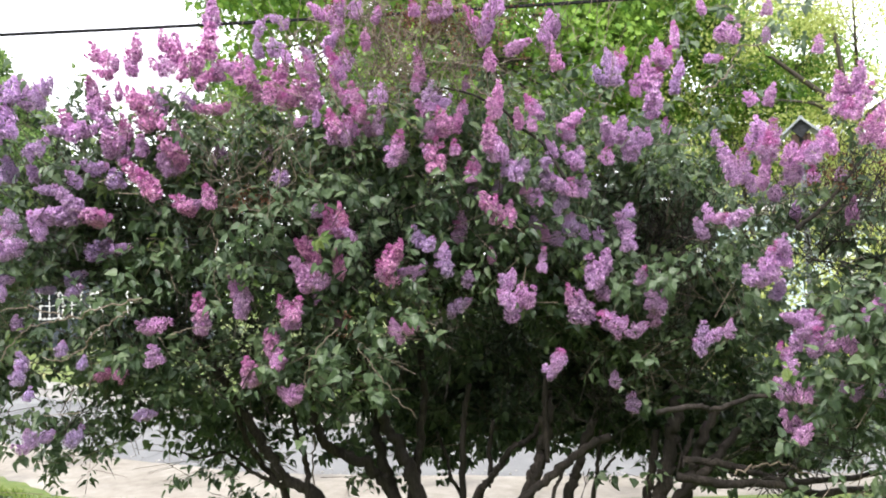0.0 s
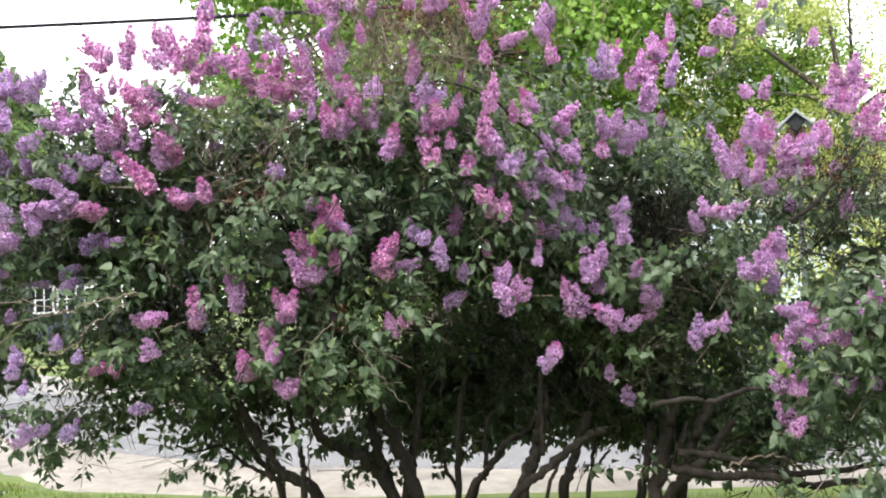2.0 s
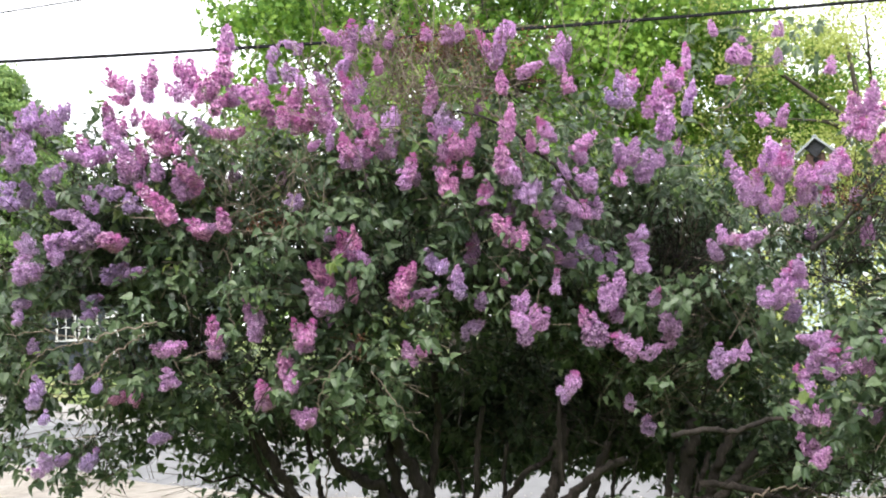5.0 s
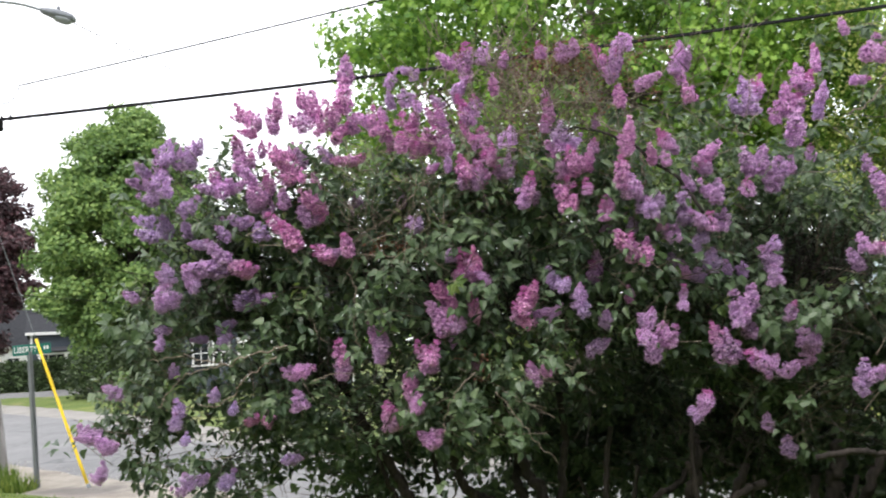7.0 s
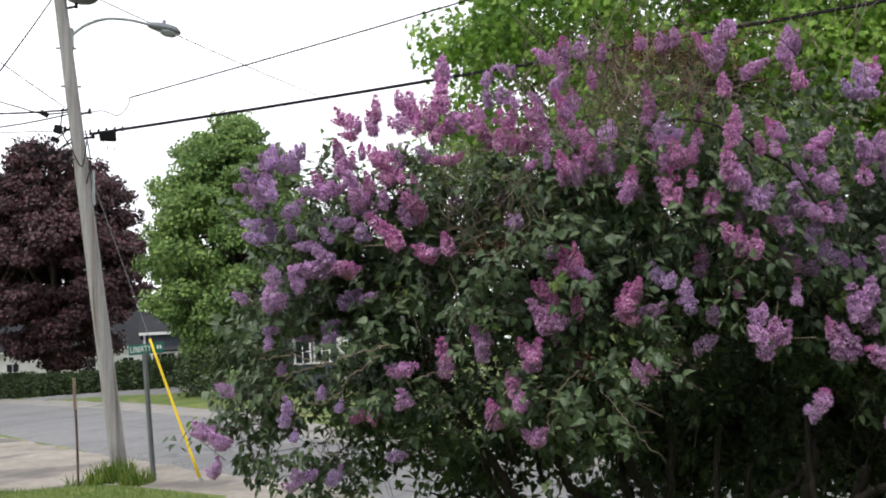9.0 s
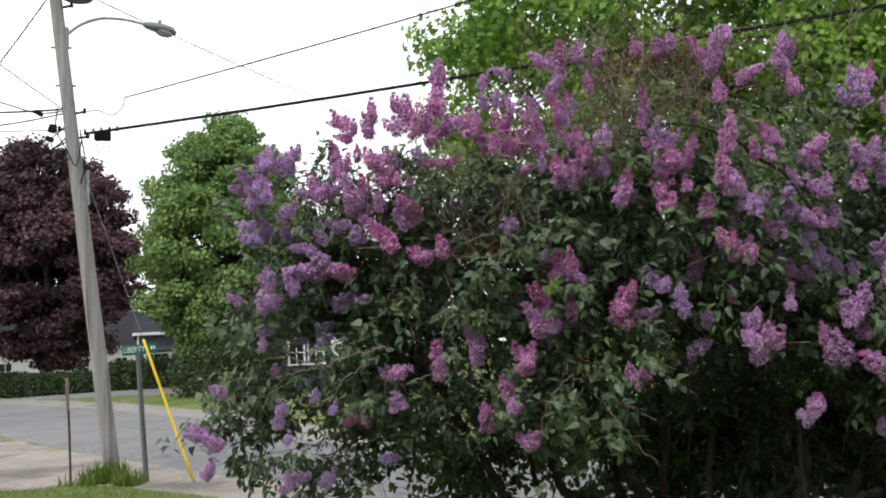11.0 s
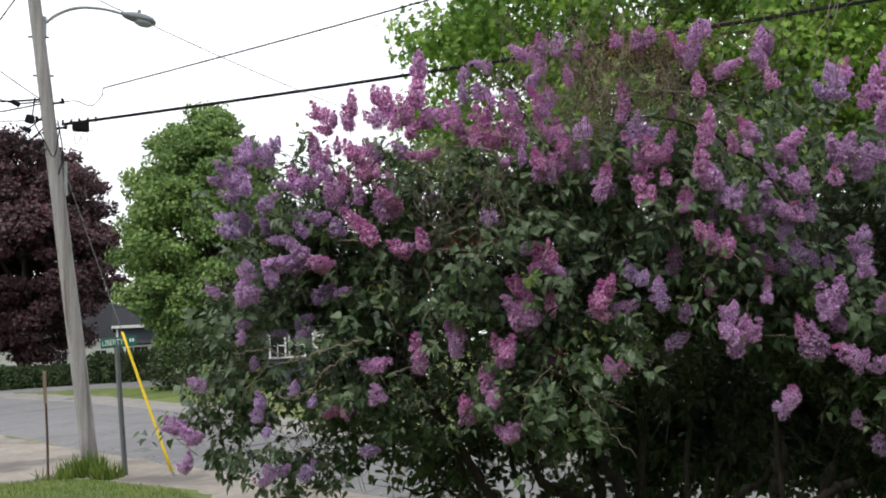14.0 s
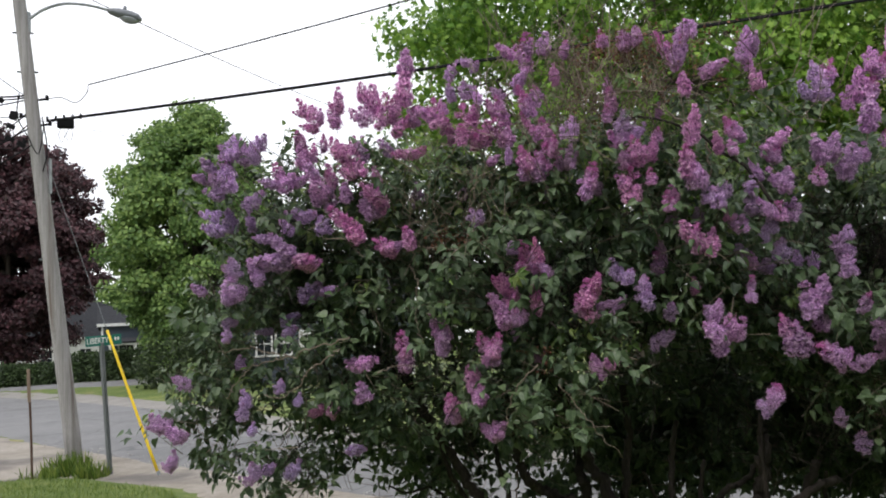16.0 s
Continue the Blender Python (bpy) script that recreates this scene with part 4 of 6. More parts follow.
CROWNS["C"] += [((1.56, 3.95, 1.10), (0.12, 0.12, 0.12), 10, 0, 0.35), ((1.65, 3.95, 1.26), (0.10, 0.12, 0.10), 7, 0, 0.10), ((1.58, 4.10, 0.75), (0.14, 0.12, 0.14), 7, 0, 0.25), ((1.87, 4.00, 1.27), (0.11, 0.12, 0.11), 10, 0, 0.00), ((1.93, 4.10, 2.20), (0.15, 0.12, 0.15), 11, 0, 0.10), ((2.00, 4.20, 1.72), (0.16, 0.12, 0.16), 11, 0, 0.10), ((1.47, 4.40, 1.80), (0.11, 0.12, 0.11), 7, 0, 0.20), ((0.94, 4.90, 0.66), (0.12, 0.12, 0.12), 3, 0, 0.00), ((1.02, 4.90, 0.57), (0.09, 0.12, 0.09), 3, 0, 0.00)]
# shaded hollows between the sprays, where no leaves grow
HOLLOWS = [((-2.55, 4.4, 0.95), (0.16, 0.7, 0.28)), ((-1.72, 4.8, 0.72), (0.24, 1.2, 0.20)), ((-0.95, 4.6, 0.66), (0.30, 0.8, 0.12)), ((1.30, 4.5, 1.54), (0.20, 0.6, 0.22)), ((1.33, 4.3, 1.10), (0.28, 0.5, 0.15)), ((0.22, 4.5, 1.25), (0.42, 0.55, 0.30)), ((1.22, 4.6, 1.96), (0.24, 0.65, 0.18)), ((1.30, 4.6, 1.16), (0.30, 0.6, 0.18)), ((0.62, 4.5, 0.98), (0.5, 0.7, 0.22)), ((-2.0, 4.7, 1.68), (0.19, 1.4, 0.10))]
SINGLE_LEAVES = [mesh_of("leaf", np.array(HEART) * np.array((1 + 0.1 * k, 1, 1 + 0.8 * k)), HEART_TRIS, M_LEAF, smooth=False) for k in range(3)]


def foliage(key):
    shrub = SHRUBS[key]
    rng = np.random.default_rng({"A": 5, "B": 6, "C": 7}[key])
    at, fwd, up, size, young, stems_v, stems_f = [], [], [], [], [], [], []
    for centre, radii, outer, inner, new_share in CROWNS[key]:
        spots = []
        for _ in range(max(1, outer // 9)):
            d = rng.normal(0, 1, 3)
            d[1] -= 0.45
            d /= np.linalg.norm(d)
            hub = np.array(centre) + d * np.array(radii) * rng.uniform(0.78, 1.10)
            spots += [(hub + rng.normal(0, 0.085, 3), d) for _ in range(min(9, outer))]
        for _ in range(inner):
            d = rng.normal(0, 1, 3)
            d /= np.linalg.norm(d)
            spots.append((np.array(centre) + d * np.array(radii) * rng.uniform(0.15, 0.72), d))
        for p, d in spots:
            if p[2] < 0.45:
                continue
            way = d * np.array((1, 1, 0.6)) + np.array((0, -0.15, 0.45)) + rng.normal(0, 0.35, 3)
            way /= np.linalg.norm(way)
            length = rng.uniform(0.10, 0.22)
            is_young = rng.random() < new_share * (0.75 if p[2] > 2.2 else 0.4) and d[2] > -0.5
            a = np.cross(way, rng.normal(0, 1, 3))
            a /= np.linalg.norm(a)
            b = np.cross(way, a)
            start = p - way * length * 0.6
            if rng.random() < 0.6:
                v, f = tube_arrays([start - way * 0.06 - d * 0.05, p + way * length * 0.4], [0.0022, 0.0012], 3)
                base = len(stems_v)
                stems_v += v
                stems_f += [tuple(base + i for i in q) for q in f]
            pairs = int(rng.integers(3, 7))
            for k in range(pairs):
                c, s = (a, b) if k % 2 else (b, a)
                q = start + way * length * (0.25 + 0.75 * k / pairs)
                for sign in (-1, 1):
                    if rng.random() < 0.12:
                        continue
                    f = c * sign + way * 0.25 + np.array((0, -0.1, -0.35 - 0.6 * rng.random())) + rng.normal(0, 0.32, 3)
                    at.append(q + f / np.linalg.norm(f) * 0.018)
                    fwd.append(f)
                    up.append(np.array((0, -0.25, 1.0)) + d * 0.45 + rng.normal(0, 0.48, 3))
                    size.append(rng.uniform(0.034, 0.067) * (0.85 if is_young else 1))
                    young.append(is_young)
    at, fwd, up, size, young = np.array(at), np.array(fwd), np.array(up), np.array(size), np.array(young)
    spots = np.array(BLOOM_SPOTS)
    free = np.ones(len(at), bool)
    clear = rng.random(len(at)) ** 0.5
    for b in spots:
        free &= np.linalg.norm((at - b[:3]) / np.array((1, 1.25, 1)), axis=1) > 0.42 * b[3]
        off = at - b[:3]
        free &= ~((np.hypot(off[:, 0], off[:, 2]) < (0.16 + 0.38 * clear) * b[3]) & (off[:, 1] < 0.02) & (off[:, 1] > -0.5))
    for c, r in HOLLOWS:
        free &= np.linalg.norm((at - np.array(c)) / np.array(r), axis=1) > 1 + 0.15 * rng.normal(0, 1, len(at))
    at, fwd, up, size, young = at[free], fwd[free], up[free], size[free], young[free]
    near = np.argsort(at[:, 1] + 0.25 * rng.random(len(at)))
    near = [i for i in near if not young[i]][:260]
    keep = np.ones(len(at), bool)
    keep[near] = False
    v, f = leaf_mass(HEART, HEART_TRIS, at[keep], fwd[keep], up[keep], size[keep], rng.uniform(0.55, 1.12, int(keep.sum())))
    child("foliage", mesh_of("foliage", v, f, [M_LEAF, M_LEAF_YOUNG], np.repeat(young[keep].astype(int), len(HEART_TRIS))), shrub, kind="stuff")
    child("twig_mass", mesh_of("twig_mass", stems_v, stems_f, M_TWIG), shrub, kind="stuff")
    s, fw, n = rotations(fwd, up)
    for i in near:
        ob = child("leaf", SINGLE_LEAVES[int(rng.integers(3))], shrub)
        m = Matrix((s[i] * size[i], fw[i] * size[i], n[i] * size[i])).transposed().to_4x4()
        ob.matrix_basis = Matrix.Translation(at[i]) @ m


for key in "ABC":
    foliage(key)

# crooked stems, from the root crown up into the leaves: shrub, thick and thin radius, points
def add_stems(stems):
    for i, (key, r0, r1, pts) in enumerate(stems):
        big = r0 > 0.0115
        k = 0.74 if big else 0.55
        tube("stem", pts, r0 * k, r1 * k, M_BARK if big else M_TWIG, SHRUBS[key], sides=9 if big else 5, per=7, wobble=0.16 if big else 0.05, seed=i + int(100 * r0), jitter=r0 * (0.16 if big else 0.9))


add_stems([
    ("A", 0.046, 0.024, [(-0.33, 4.96, -0.05), (-0.71, 4.90, 0.57), (-0.86, 4.89, 0.66), (-0.94, 4.87, 0.79), (-1.04, 4.90, 0.95), (-1.16, 4.87, 1.14), (-1.22, 4.86, 1.29), (-1.33, 4.91, 1.45), (-1.47, 4.86, 1.58)]),
    ("A", 0.028, 0.016, [(-0.80, 4.98, -0.05), (-0.88, 4.92, 0.57), (-0.92, 4.89, 0.66), (-0.99, 4.92, 0.73), (-1.06, 4.88, 0.86), (-1.11, 4.87, 1.01), (-1.15, 4.92, 1.13)]),
    ("A", 0.015, 0.006, [(-0.92, 4.89, 0.65), (-1.07, 4.89, 0.73), (-1.19, 4.89, 0.83), (-1.33, 4.86, 0.81), (-1.43, 4.86, 0.85)]),
    ("A", 0.047, 0.025, [(-0.09, 4.98, -0.05), (-0.29, 4.92, 0.55), (-0.39, 4.92, 0.68), (-0.47, 4.88, 0.76), (-0.59, 4.93, 0.80), (-0.67, 4.87, 0.89), (-0.71, 4.88, 1.01), (-0.73, 4.92, 1.15), (-0.79, 4.93, 1.30)]),
])
add_stems([
    ("A", 0.009, 0.009, [(-0.72, 4.95, -0.05), (-0.72, 4.89, 0.57), (-0.72, 4.93, 0.81), (-0.70, 4.89, 0.95)]),
    ("A", 0.025, 0.016, [(-0.75, 4.93, -0.05), (-0.75, 4.87, 0.57), (-0.76, 4.93, 0.72), (-0.79, 4.88, 0.85), (-0.82, 4.89, 1.00), (-0.82, 4.92, 1.12)]),
    ("A", 0.052, 0.031, [(-0.04, 4.90, -0.05), (-0.15, 4.84, 0.56), (-0.22, 4.84, 0.75), (-0.29, 4.88, 0.89), (-0.36, 4.86, 1.05), (-0.40, 4.88, 1.17), (-0.44, 4.88, 1.35)]),
    ("A", 0.044, 0.031, [(-0.21, 5.00, -0.05), (-0.29, 4.94, 0.54), (-0.34, 4.92, 0.70), (-0.37, 4.90, 0.86), (-0.37, 4.94, 1.01), (-0.40, 4.95, 1.22)]),
])
add_stems([
    ("A", 0.037, 0.025, [(-0.25, 4.98, -0.05), (-0.20, 4.92, 0.54), (-0.16, 4.91, 0.73), (-0.14, 4.92, 0.91), (-0.11, 4.94, 1.09), (-0.12, 4.92, 1.34)]),
    ("A", 0.018, 0.012, [(-0.23, 4.93, 0.64), (-0.17, 4.89, 0.70), (-0.15, 4.88, 0.80)]),
    ("A", 0.010, 0.007, [(-0.64, 5.30, 0.84), (-0.60, 5.32, 0.96), (-0.56, 5.33, 1.06)]),
    ("A", 0.016, 0.012, [(0.19, 5.04, -0.05), (0.07, 4.98, 0.52), (0.02, 4.93, 0.63), (-0.00, 4.98, 0.74), (-0.05, 4.92, 0.89)]),
])
add_stems([
    ("A", 0.028, 0.019, [(0.07, 5.01, -0.05), (0.08, 4.95, 0.53), (0.09, 4.92, 0.78), (0.10, 4.97, 0.95), (0.14, 4.98, 1.14)]),
    ("A", 0.022, 0.016, [(0.04, 5.04, -0.05), (0.17, 4.98, 0.51), (0.23, 4.96, 0.61), (0.23, 4.97, 0.76), (0.26, 4.93, 0.94)]),
    ("A", 0.028, 0.019, [(-0.06, 4.98, -0.05), (0.15, 4.92, 0.53), (0.23, 4.94, 0.62), (0.29, 4.91, 0.71), (0.35, 4.89, 0.79), (0.44, 4.93, 0.83), (0.55, 4.89, 0.95)]),
    ("A", 0.055, 0.037, [(0.33, 4.94, -0.05), (0.42, 4.88, 0.53), (0.48, 4.86, 0.69), (0.52, 4.88, 0.80), (0.54, 4.83, 0.96), (0.56, 4.86, 1.10)]),
])
add_stems([
    ("A", 0.018, 0.015, [(0.53, 4.79, 0.73), (0.53, 4.78, 0.96), (0.54, 4.81, 1.18)]),
    ("A", 0.030, 0.027, [(0.07, 4.76, -0.05), (0.35, 4.70, 0.52), (0.50, 4.70, 0.65), (0.63, 4.72, 0.75), (0.75, 4.74, 0.82), (0.85, 4.71, 0.87)]),
    ("A", 0.040, 0.031, [(0.59, 5.02, -0.05), (0.66, 4.96, 0.50), (0.70, 4.98, 0.62), (0.74, 4.96, 0.75), (0.80, 4.93, 0.93)]),
    ("A", 0.015, 0.012, [(0.46, 4.95, -0.05), (0.56, 4.89, 0.52), (0.61, 4.92, 0.62), (0.64, 4.90, 0.72)]),
])
add_stems([
    ("B", 0.019, 0.013, [(0.74, 5.08, -0.05), (0.80, 5.02, 0.48), (0.82, 5.03, 0.58), (0.84, 5.03, 0.73), (0.85, 4.97, 0.86)]),
    ("B", 0.013, 0.009, [(0.82, 5.01, 0.56), (0.88, 5.00, 0.66), (0.92, 4.97, 0.71)]),
    ("B", 0.062, 0.043, [(1.06, 4.94, -0.05), (1.13, 4.88, 0.50), (1.19, 4.91, 0.68), (1.22, 4.89, 0.86), (1.27, 4.92, 1.01)]),
    ("B", 0.043, 0.031, [(1.23, 5.00, -0.05), (1.29, 4.94, 0.48), (1.33, 4.94, 0.64), (1.38, 4.89, 0.80), (1.48, 4.91, 0.97)]),
])
add_stems([
    ("B", 0.040, 0.028, [(1.02, 4.94, -0.05), (1.21, 4.88, 0.47), (1.32, 4.82, 0.60), (1.46, 4.86, 0.74), (1.58, 4.88, 0.85)]),
    ("B", 0.038, 0.025, [(1.04, 5.04, -0.05), (1.08, 4.98, 0.46), (1.12, 4.97, 0.64), (1.15, 4.97, 0.85)]),
    ("B", 0.025, 0.016, [(1.27, 5.00, 0.63), (1.31, 4.98, 0.72), (1.36, 5.00, 0.84)]),
    ("C", 0.032, 0.023, [(1.16, 4.63, 0.67), (1.39, 4.60, 0.63), (1.59, 4.62, 0.62), (1.86, 4.58, 0.57), (2.19, 4.58, 0.59)]),
])
add_stems([
    ("C", 0.011, 0.006, [(1.41, 4.48, 0.70), (1.52, 4.49, 0.73), (1.65, 4.50, 0.73), (1.80, 4.50, 0.67)]),
    ("C", 0.027, 0.018, [(1.22, 4.69, 0.74), (1.45, 4.68, 0.70), (1.72, 4.73, 0.61), (2.01, 4.72, 0.60), (2.29, 4.69, 0.64)]),
    ("B", 0.018, 0.013, [(0.95, 4.10, 1.07), (1.12, 4.09, 1.09), (1.21, 4.13, 1.07), (1.30, 4.09, 1.10), (1.42, 4.14, 1.12), (1.53, 4.11, 1.12)]),
    ("A", 0.008, 0.004, [(-1.33, 4.07, 1.67), (-1.52, 4.08, 1.63), (-1.67, 4.13, 1.60), (-1.77, 4.12, 1.62), (-1.89, 4.11, 1.65), (-2.05, 4.13, 1.64)]),
])
add_stems([
    ("A", 0.007, 0.004, [(-1.38, 4.06, 1.62), (-1.49, 4.11, 1.57), (-1.54, 4.05, 1.52), (-1.62, 4.10, 1.45), (-1.69, 4.06, 1.41), (-1.80, 4.11, 1.42)]),
    ("A", 0.006, 0.004, [(-1.63, 4.05, 1.60), (-1.74, 4.06, 1.58), (-1.85, 4.08, 1.55), (-1.93, 4.08, 1.48), (-1.99, 4.09, 1.41)]),
    ("A", 0.006, 0.004, [(-0.46, 4.10, 1.50), (-0.56, 4.12, 1.41), (-0.61, 4.13, 1.30), (-0.62, 4.11, 1.23)]),
    ("A", 0.005, 0.003, [(-0.37, 4.07, 1.41), (-0.29, 4.07, 1.30), (-0.21, 4.07, 1.19), (-0.12, 4.11, 1.08)]),
])
add_stems([
    ("A", 0.005, 0.003, [(-1.20, 4.05, 1.50), (-1.12, 4.10, 1.53), (-1.01, 4.08, 1.52)]),
    ("A", 0.012, 0.007, [(0.61, 4.21, 2.15), (0.55, 4.21, 2.26), (0.50, 4.19, 2.33), (0.40, 4.21, 2.41), (0.34, 4.20, 2.48), (0.23, 4.18, 2.54), (0.10, 4.19, 2.59), (-0.05, 4.21, 2.60)]),
    ("A", 0.008, 0.005, [(0.35, 4.21, 2.48), (0.28, 4.17, 2.54), (0.20, 4.18, 2.60), (0.14, 4.20, 2.65), (0.06, 4.20, 2.72)]),
    ("A", 0.008, 0.004, [(0.20, 4.22, 2.61), (0.18, 4.22, 2.73), (0.17, 4.17, 2.84)]),
])
add_stems([
    ("A", 0.008, 0.005, [(0.36, 4.28, 2.47), (0.37, 4.28, 2.35), (0.33, 4.28, 2.22), (0.29, 4.23, 2.10)]),
    ("C", 0.015, 0.006, [(1.59, 4.02, 1.86), (1.67, 4.01, 1.92), (1.74, 4.00, 1.98), (1.79, 3.99, 2.04), (1.84, 3.97, 2.11), (1.93, 4.01, 2.19)]),
    ("C", 0.008, 0.004, [(1.72, 4.13, 1.92), (1.84, 4.12, 1.95), (1.95, 4.11, 2.02), (2.03, 4.12, 2.03)]),
    ("B", 0.009, 0.006, [(1.43, 4.72, 2.66), (1.54, 4.70, 2.71), (1.61, 4.72, 2.82), (1.64, 4.68, 2.88), (1.84, 4.67, 2.88)]),
])
add_stems([
    ("A", 0.006, 0.004, [(-1.02, 4.17, 2.13), (-0.99, 4.22, 2.18), (-0.93, 4.22, 2.21), (-0.84, 4.21, 2.25), (-0.78, 4.18, 2.33)]),
    ("A", 0.006, 0.004, [(-0.78, 4.22, 2.58), (-0.89, 4.22, 2.45), (-0.94, 4.27, 2.29), (-0.92, 4.26, 2.16)]),
    ("A", 0.006, 0.003, [(-0.16, 4.27, 2.89), (-0.11, 4.23, 2.78), (-0.19, 4.27, 2.73), (-0.30, 4.28, 2.74), (-0.41, 4.28, 2.77)]),
    ("A", 0.006, 0.003, [(-0.27, 4.26, 2.89), (-0.16, 4.22, 2.79), (-0.06, 4.28, 2.79), (0.05, 4.24, 2.82)]),
])
add_stems([
    ("A", 0.005, 0.003, [(-0.19, 4.22, 2.69), (-0.11, 4.23, 2.63), (-0.01, 4.25, 2.63)]),
    ("A", 0.006, 0.004, [(-1.05, 4.18, 1.99), (-1.02, 4.19, 1.89), (-1.04, 4.20, 1.73), (-1.01, 4.18, 1.63)]),
    ("A", 0.005, 0.003, [(-1.34, 4.25, 1.85), (-1.26, 4.25, 1.79), (-1.23, 4.23, 1.71), (-1.20, 4.28, 1.67)]),
    ("A", 0.012, 0.006, [(-1.72, 4.58, 1.65), (-1.64, 4.57, 1.48), (-1.62, 4.62, 1.30), (-1.53, 4.58, 1.13)]),
])
add_stems([
    ("A", 0.006, 0.003, [(-2.21, 4.63, 1.21), (-2.20, 4.58, 1.10), (-2.19, 4.60, 1.01)]),
    ("A", 0.006, 0.003, [(-1.87, 4.57, 1.23), (-1.93, 4.57, 1.12), (-1.90, 4.63, 1.02), (-1.91, 4.63, 0.85)]),
])


def tangle(shrub, name, centre, radii, count, length, thick, seed, way=(0, -0.2, 0.8), mat=M_TWIG):
    """Bare twigs, forked, in a loose mass."""
    rng = np.random.default_rng(seed)
    verts, faces = [], []
    for _ in range(count):
        p = np.array(centre) + rng.normal(0, 0.5, 3) * np.array(radii)
        d = np.array(way) + rng.normal(0, 0.55, 3)
        d /= np.linalg.norm(d)
        l = length * rng.uniform(0.5, 1.3)
        b1, b2 = rng.normal(0, 0.16, 3) * l, rng.normal(0, 0.22, 3) * l
        line = [p, p + d * l * 0.3 + b1 * 0.6, p + d * l * 0.65 + b1, p + d * l + b1 + b2]
        forks = [line, [line[1], line[1] + (d + rng.normal(0, 0.5, 3)) * l * 0.3, line[1] + (d + rng.normal(0, 0.6, 3)) * l * 0.5],
                 [line[2], line[2] + (d + rng.normal(0, 0.6, 3)) * l * 0.35]]
        for pts in forks:
            v, f = tube_arrays(pts, [thick, thick * 0.85, thick * 0.65, thick * 0.4][:len(pts)], 3)
            base = len(verts)
            verts += v
            faces += [tuple(base + i for i in q) for q in f]
    child(name, mesh_of(name, verts, faces, mat), shrub, kind="stuff")


tangle(SHRUBS["A"], "twig_tangle", (-0.15, 4.35, 2.74), (0.60, 0.3, 0.28), 210, 0.24, 0.0022, 1)
tangle(SHRUBS["A"], "twig_tangle", (0.15, 4.5, 2.65), (0.7, 0.4, 0.3), 80, 0.30, 0.0022, 2)
tangle(SHRUBS["A"], "twig_tangle", (-0.85, 4.35, 2.15), (0.5, 0.3, 0.35), 120, 0.25, 0.002, 3)
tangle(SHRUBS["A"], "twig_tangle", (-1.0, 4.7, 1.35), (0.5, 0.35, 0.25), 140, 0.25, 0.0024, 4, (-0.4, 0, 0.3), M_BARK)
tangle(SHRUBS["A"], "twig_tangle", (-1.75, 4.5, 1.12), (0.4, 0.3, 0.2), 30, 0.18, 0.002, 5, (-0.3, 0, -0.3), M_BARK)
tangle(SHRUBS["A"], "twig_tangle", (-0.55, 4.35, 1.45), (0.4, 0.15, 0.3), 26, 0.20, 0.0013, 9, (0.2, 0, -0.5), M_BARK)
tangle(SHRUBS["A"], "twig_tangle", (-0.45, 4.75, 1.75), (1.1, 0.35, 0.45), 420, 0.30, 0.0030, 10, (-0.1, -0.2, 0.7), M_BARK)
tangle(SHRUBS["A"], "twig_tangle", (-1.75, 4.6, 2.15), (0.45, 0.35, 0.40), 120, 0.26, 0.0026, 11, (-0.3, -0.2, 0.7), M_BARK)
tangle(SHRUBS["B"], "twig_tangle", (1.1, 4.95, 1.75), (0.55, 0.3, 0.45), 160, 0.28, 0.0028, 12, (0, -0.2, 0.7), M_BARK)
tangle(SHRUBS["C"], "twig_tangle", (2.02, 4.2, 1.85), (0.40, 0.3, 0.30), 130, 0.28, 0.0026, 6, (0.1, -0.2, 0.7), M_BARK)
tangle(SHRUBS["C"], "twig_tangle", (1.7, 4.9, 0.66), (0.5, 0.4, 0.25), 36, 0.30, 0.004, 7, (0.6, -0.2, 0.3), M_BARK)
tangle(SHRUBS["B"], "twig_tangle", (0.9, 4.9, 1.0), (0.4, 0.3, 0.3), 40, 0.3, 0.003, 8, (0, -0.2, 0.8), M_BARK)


def seed_heads(shrub, centre, radii, count, seed):
    """Last year's dry brown seed clusters."""
    rng = np.random.default_rng(seed)
    n = count * 26
    hub = np.array(centre) + rng.normal(0, 0.5, (count, 3)) * np.array(radii)
    at = np.repeat(hub, 26, 0) + rng.normal(0, 1, (n, 3)) * np.array((0.018, 0.018, 0.035))
    v, f = leaf_mass(KITE, KITE_TRIS, at, rng.normal(0, 1, (n, 3)), rng.normal(0, 1, (n, 3)), rng.uniform(0.010, 0.018, n))
    child("seed_mass", mesh_of("seed_mass", v, f, M_SEED), shrub, kind="stuff")


seed_heads(SHRUBS["A"], (0.02, 4.4, 3.00), (0.36, 0.2, 0.07), 60, 1)
seed_heads(SHRUBS["A"], (-0.05, 4.4, 2.80), (0.5, 0.3, 0.22), 18, 4)
seed_heads(SHRUBS["A"], (-0.85, 4.25, 2.13), (0.12, 0.1, 0.05), 9, 5)
seed_heads(SHRUBS["A"], (-0.42, 4.2, 1.52), (0.10, 0.08, 0.12), 4, 2)
seed_heads(SHRUBS["C"], (1.78, 4.0, 2.12), (0.12, 0.1, 0.12), 9, 3)

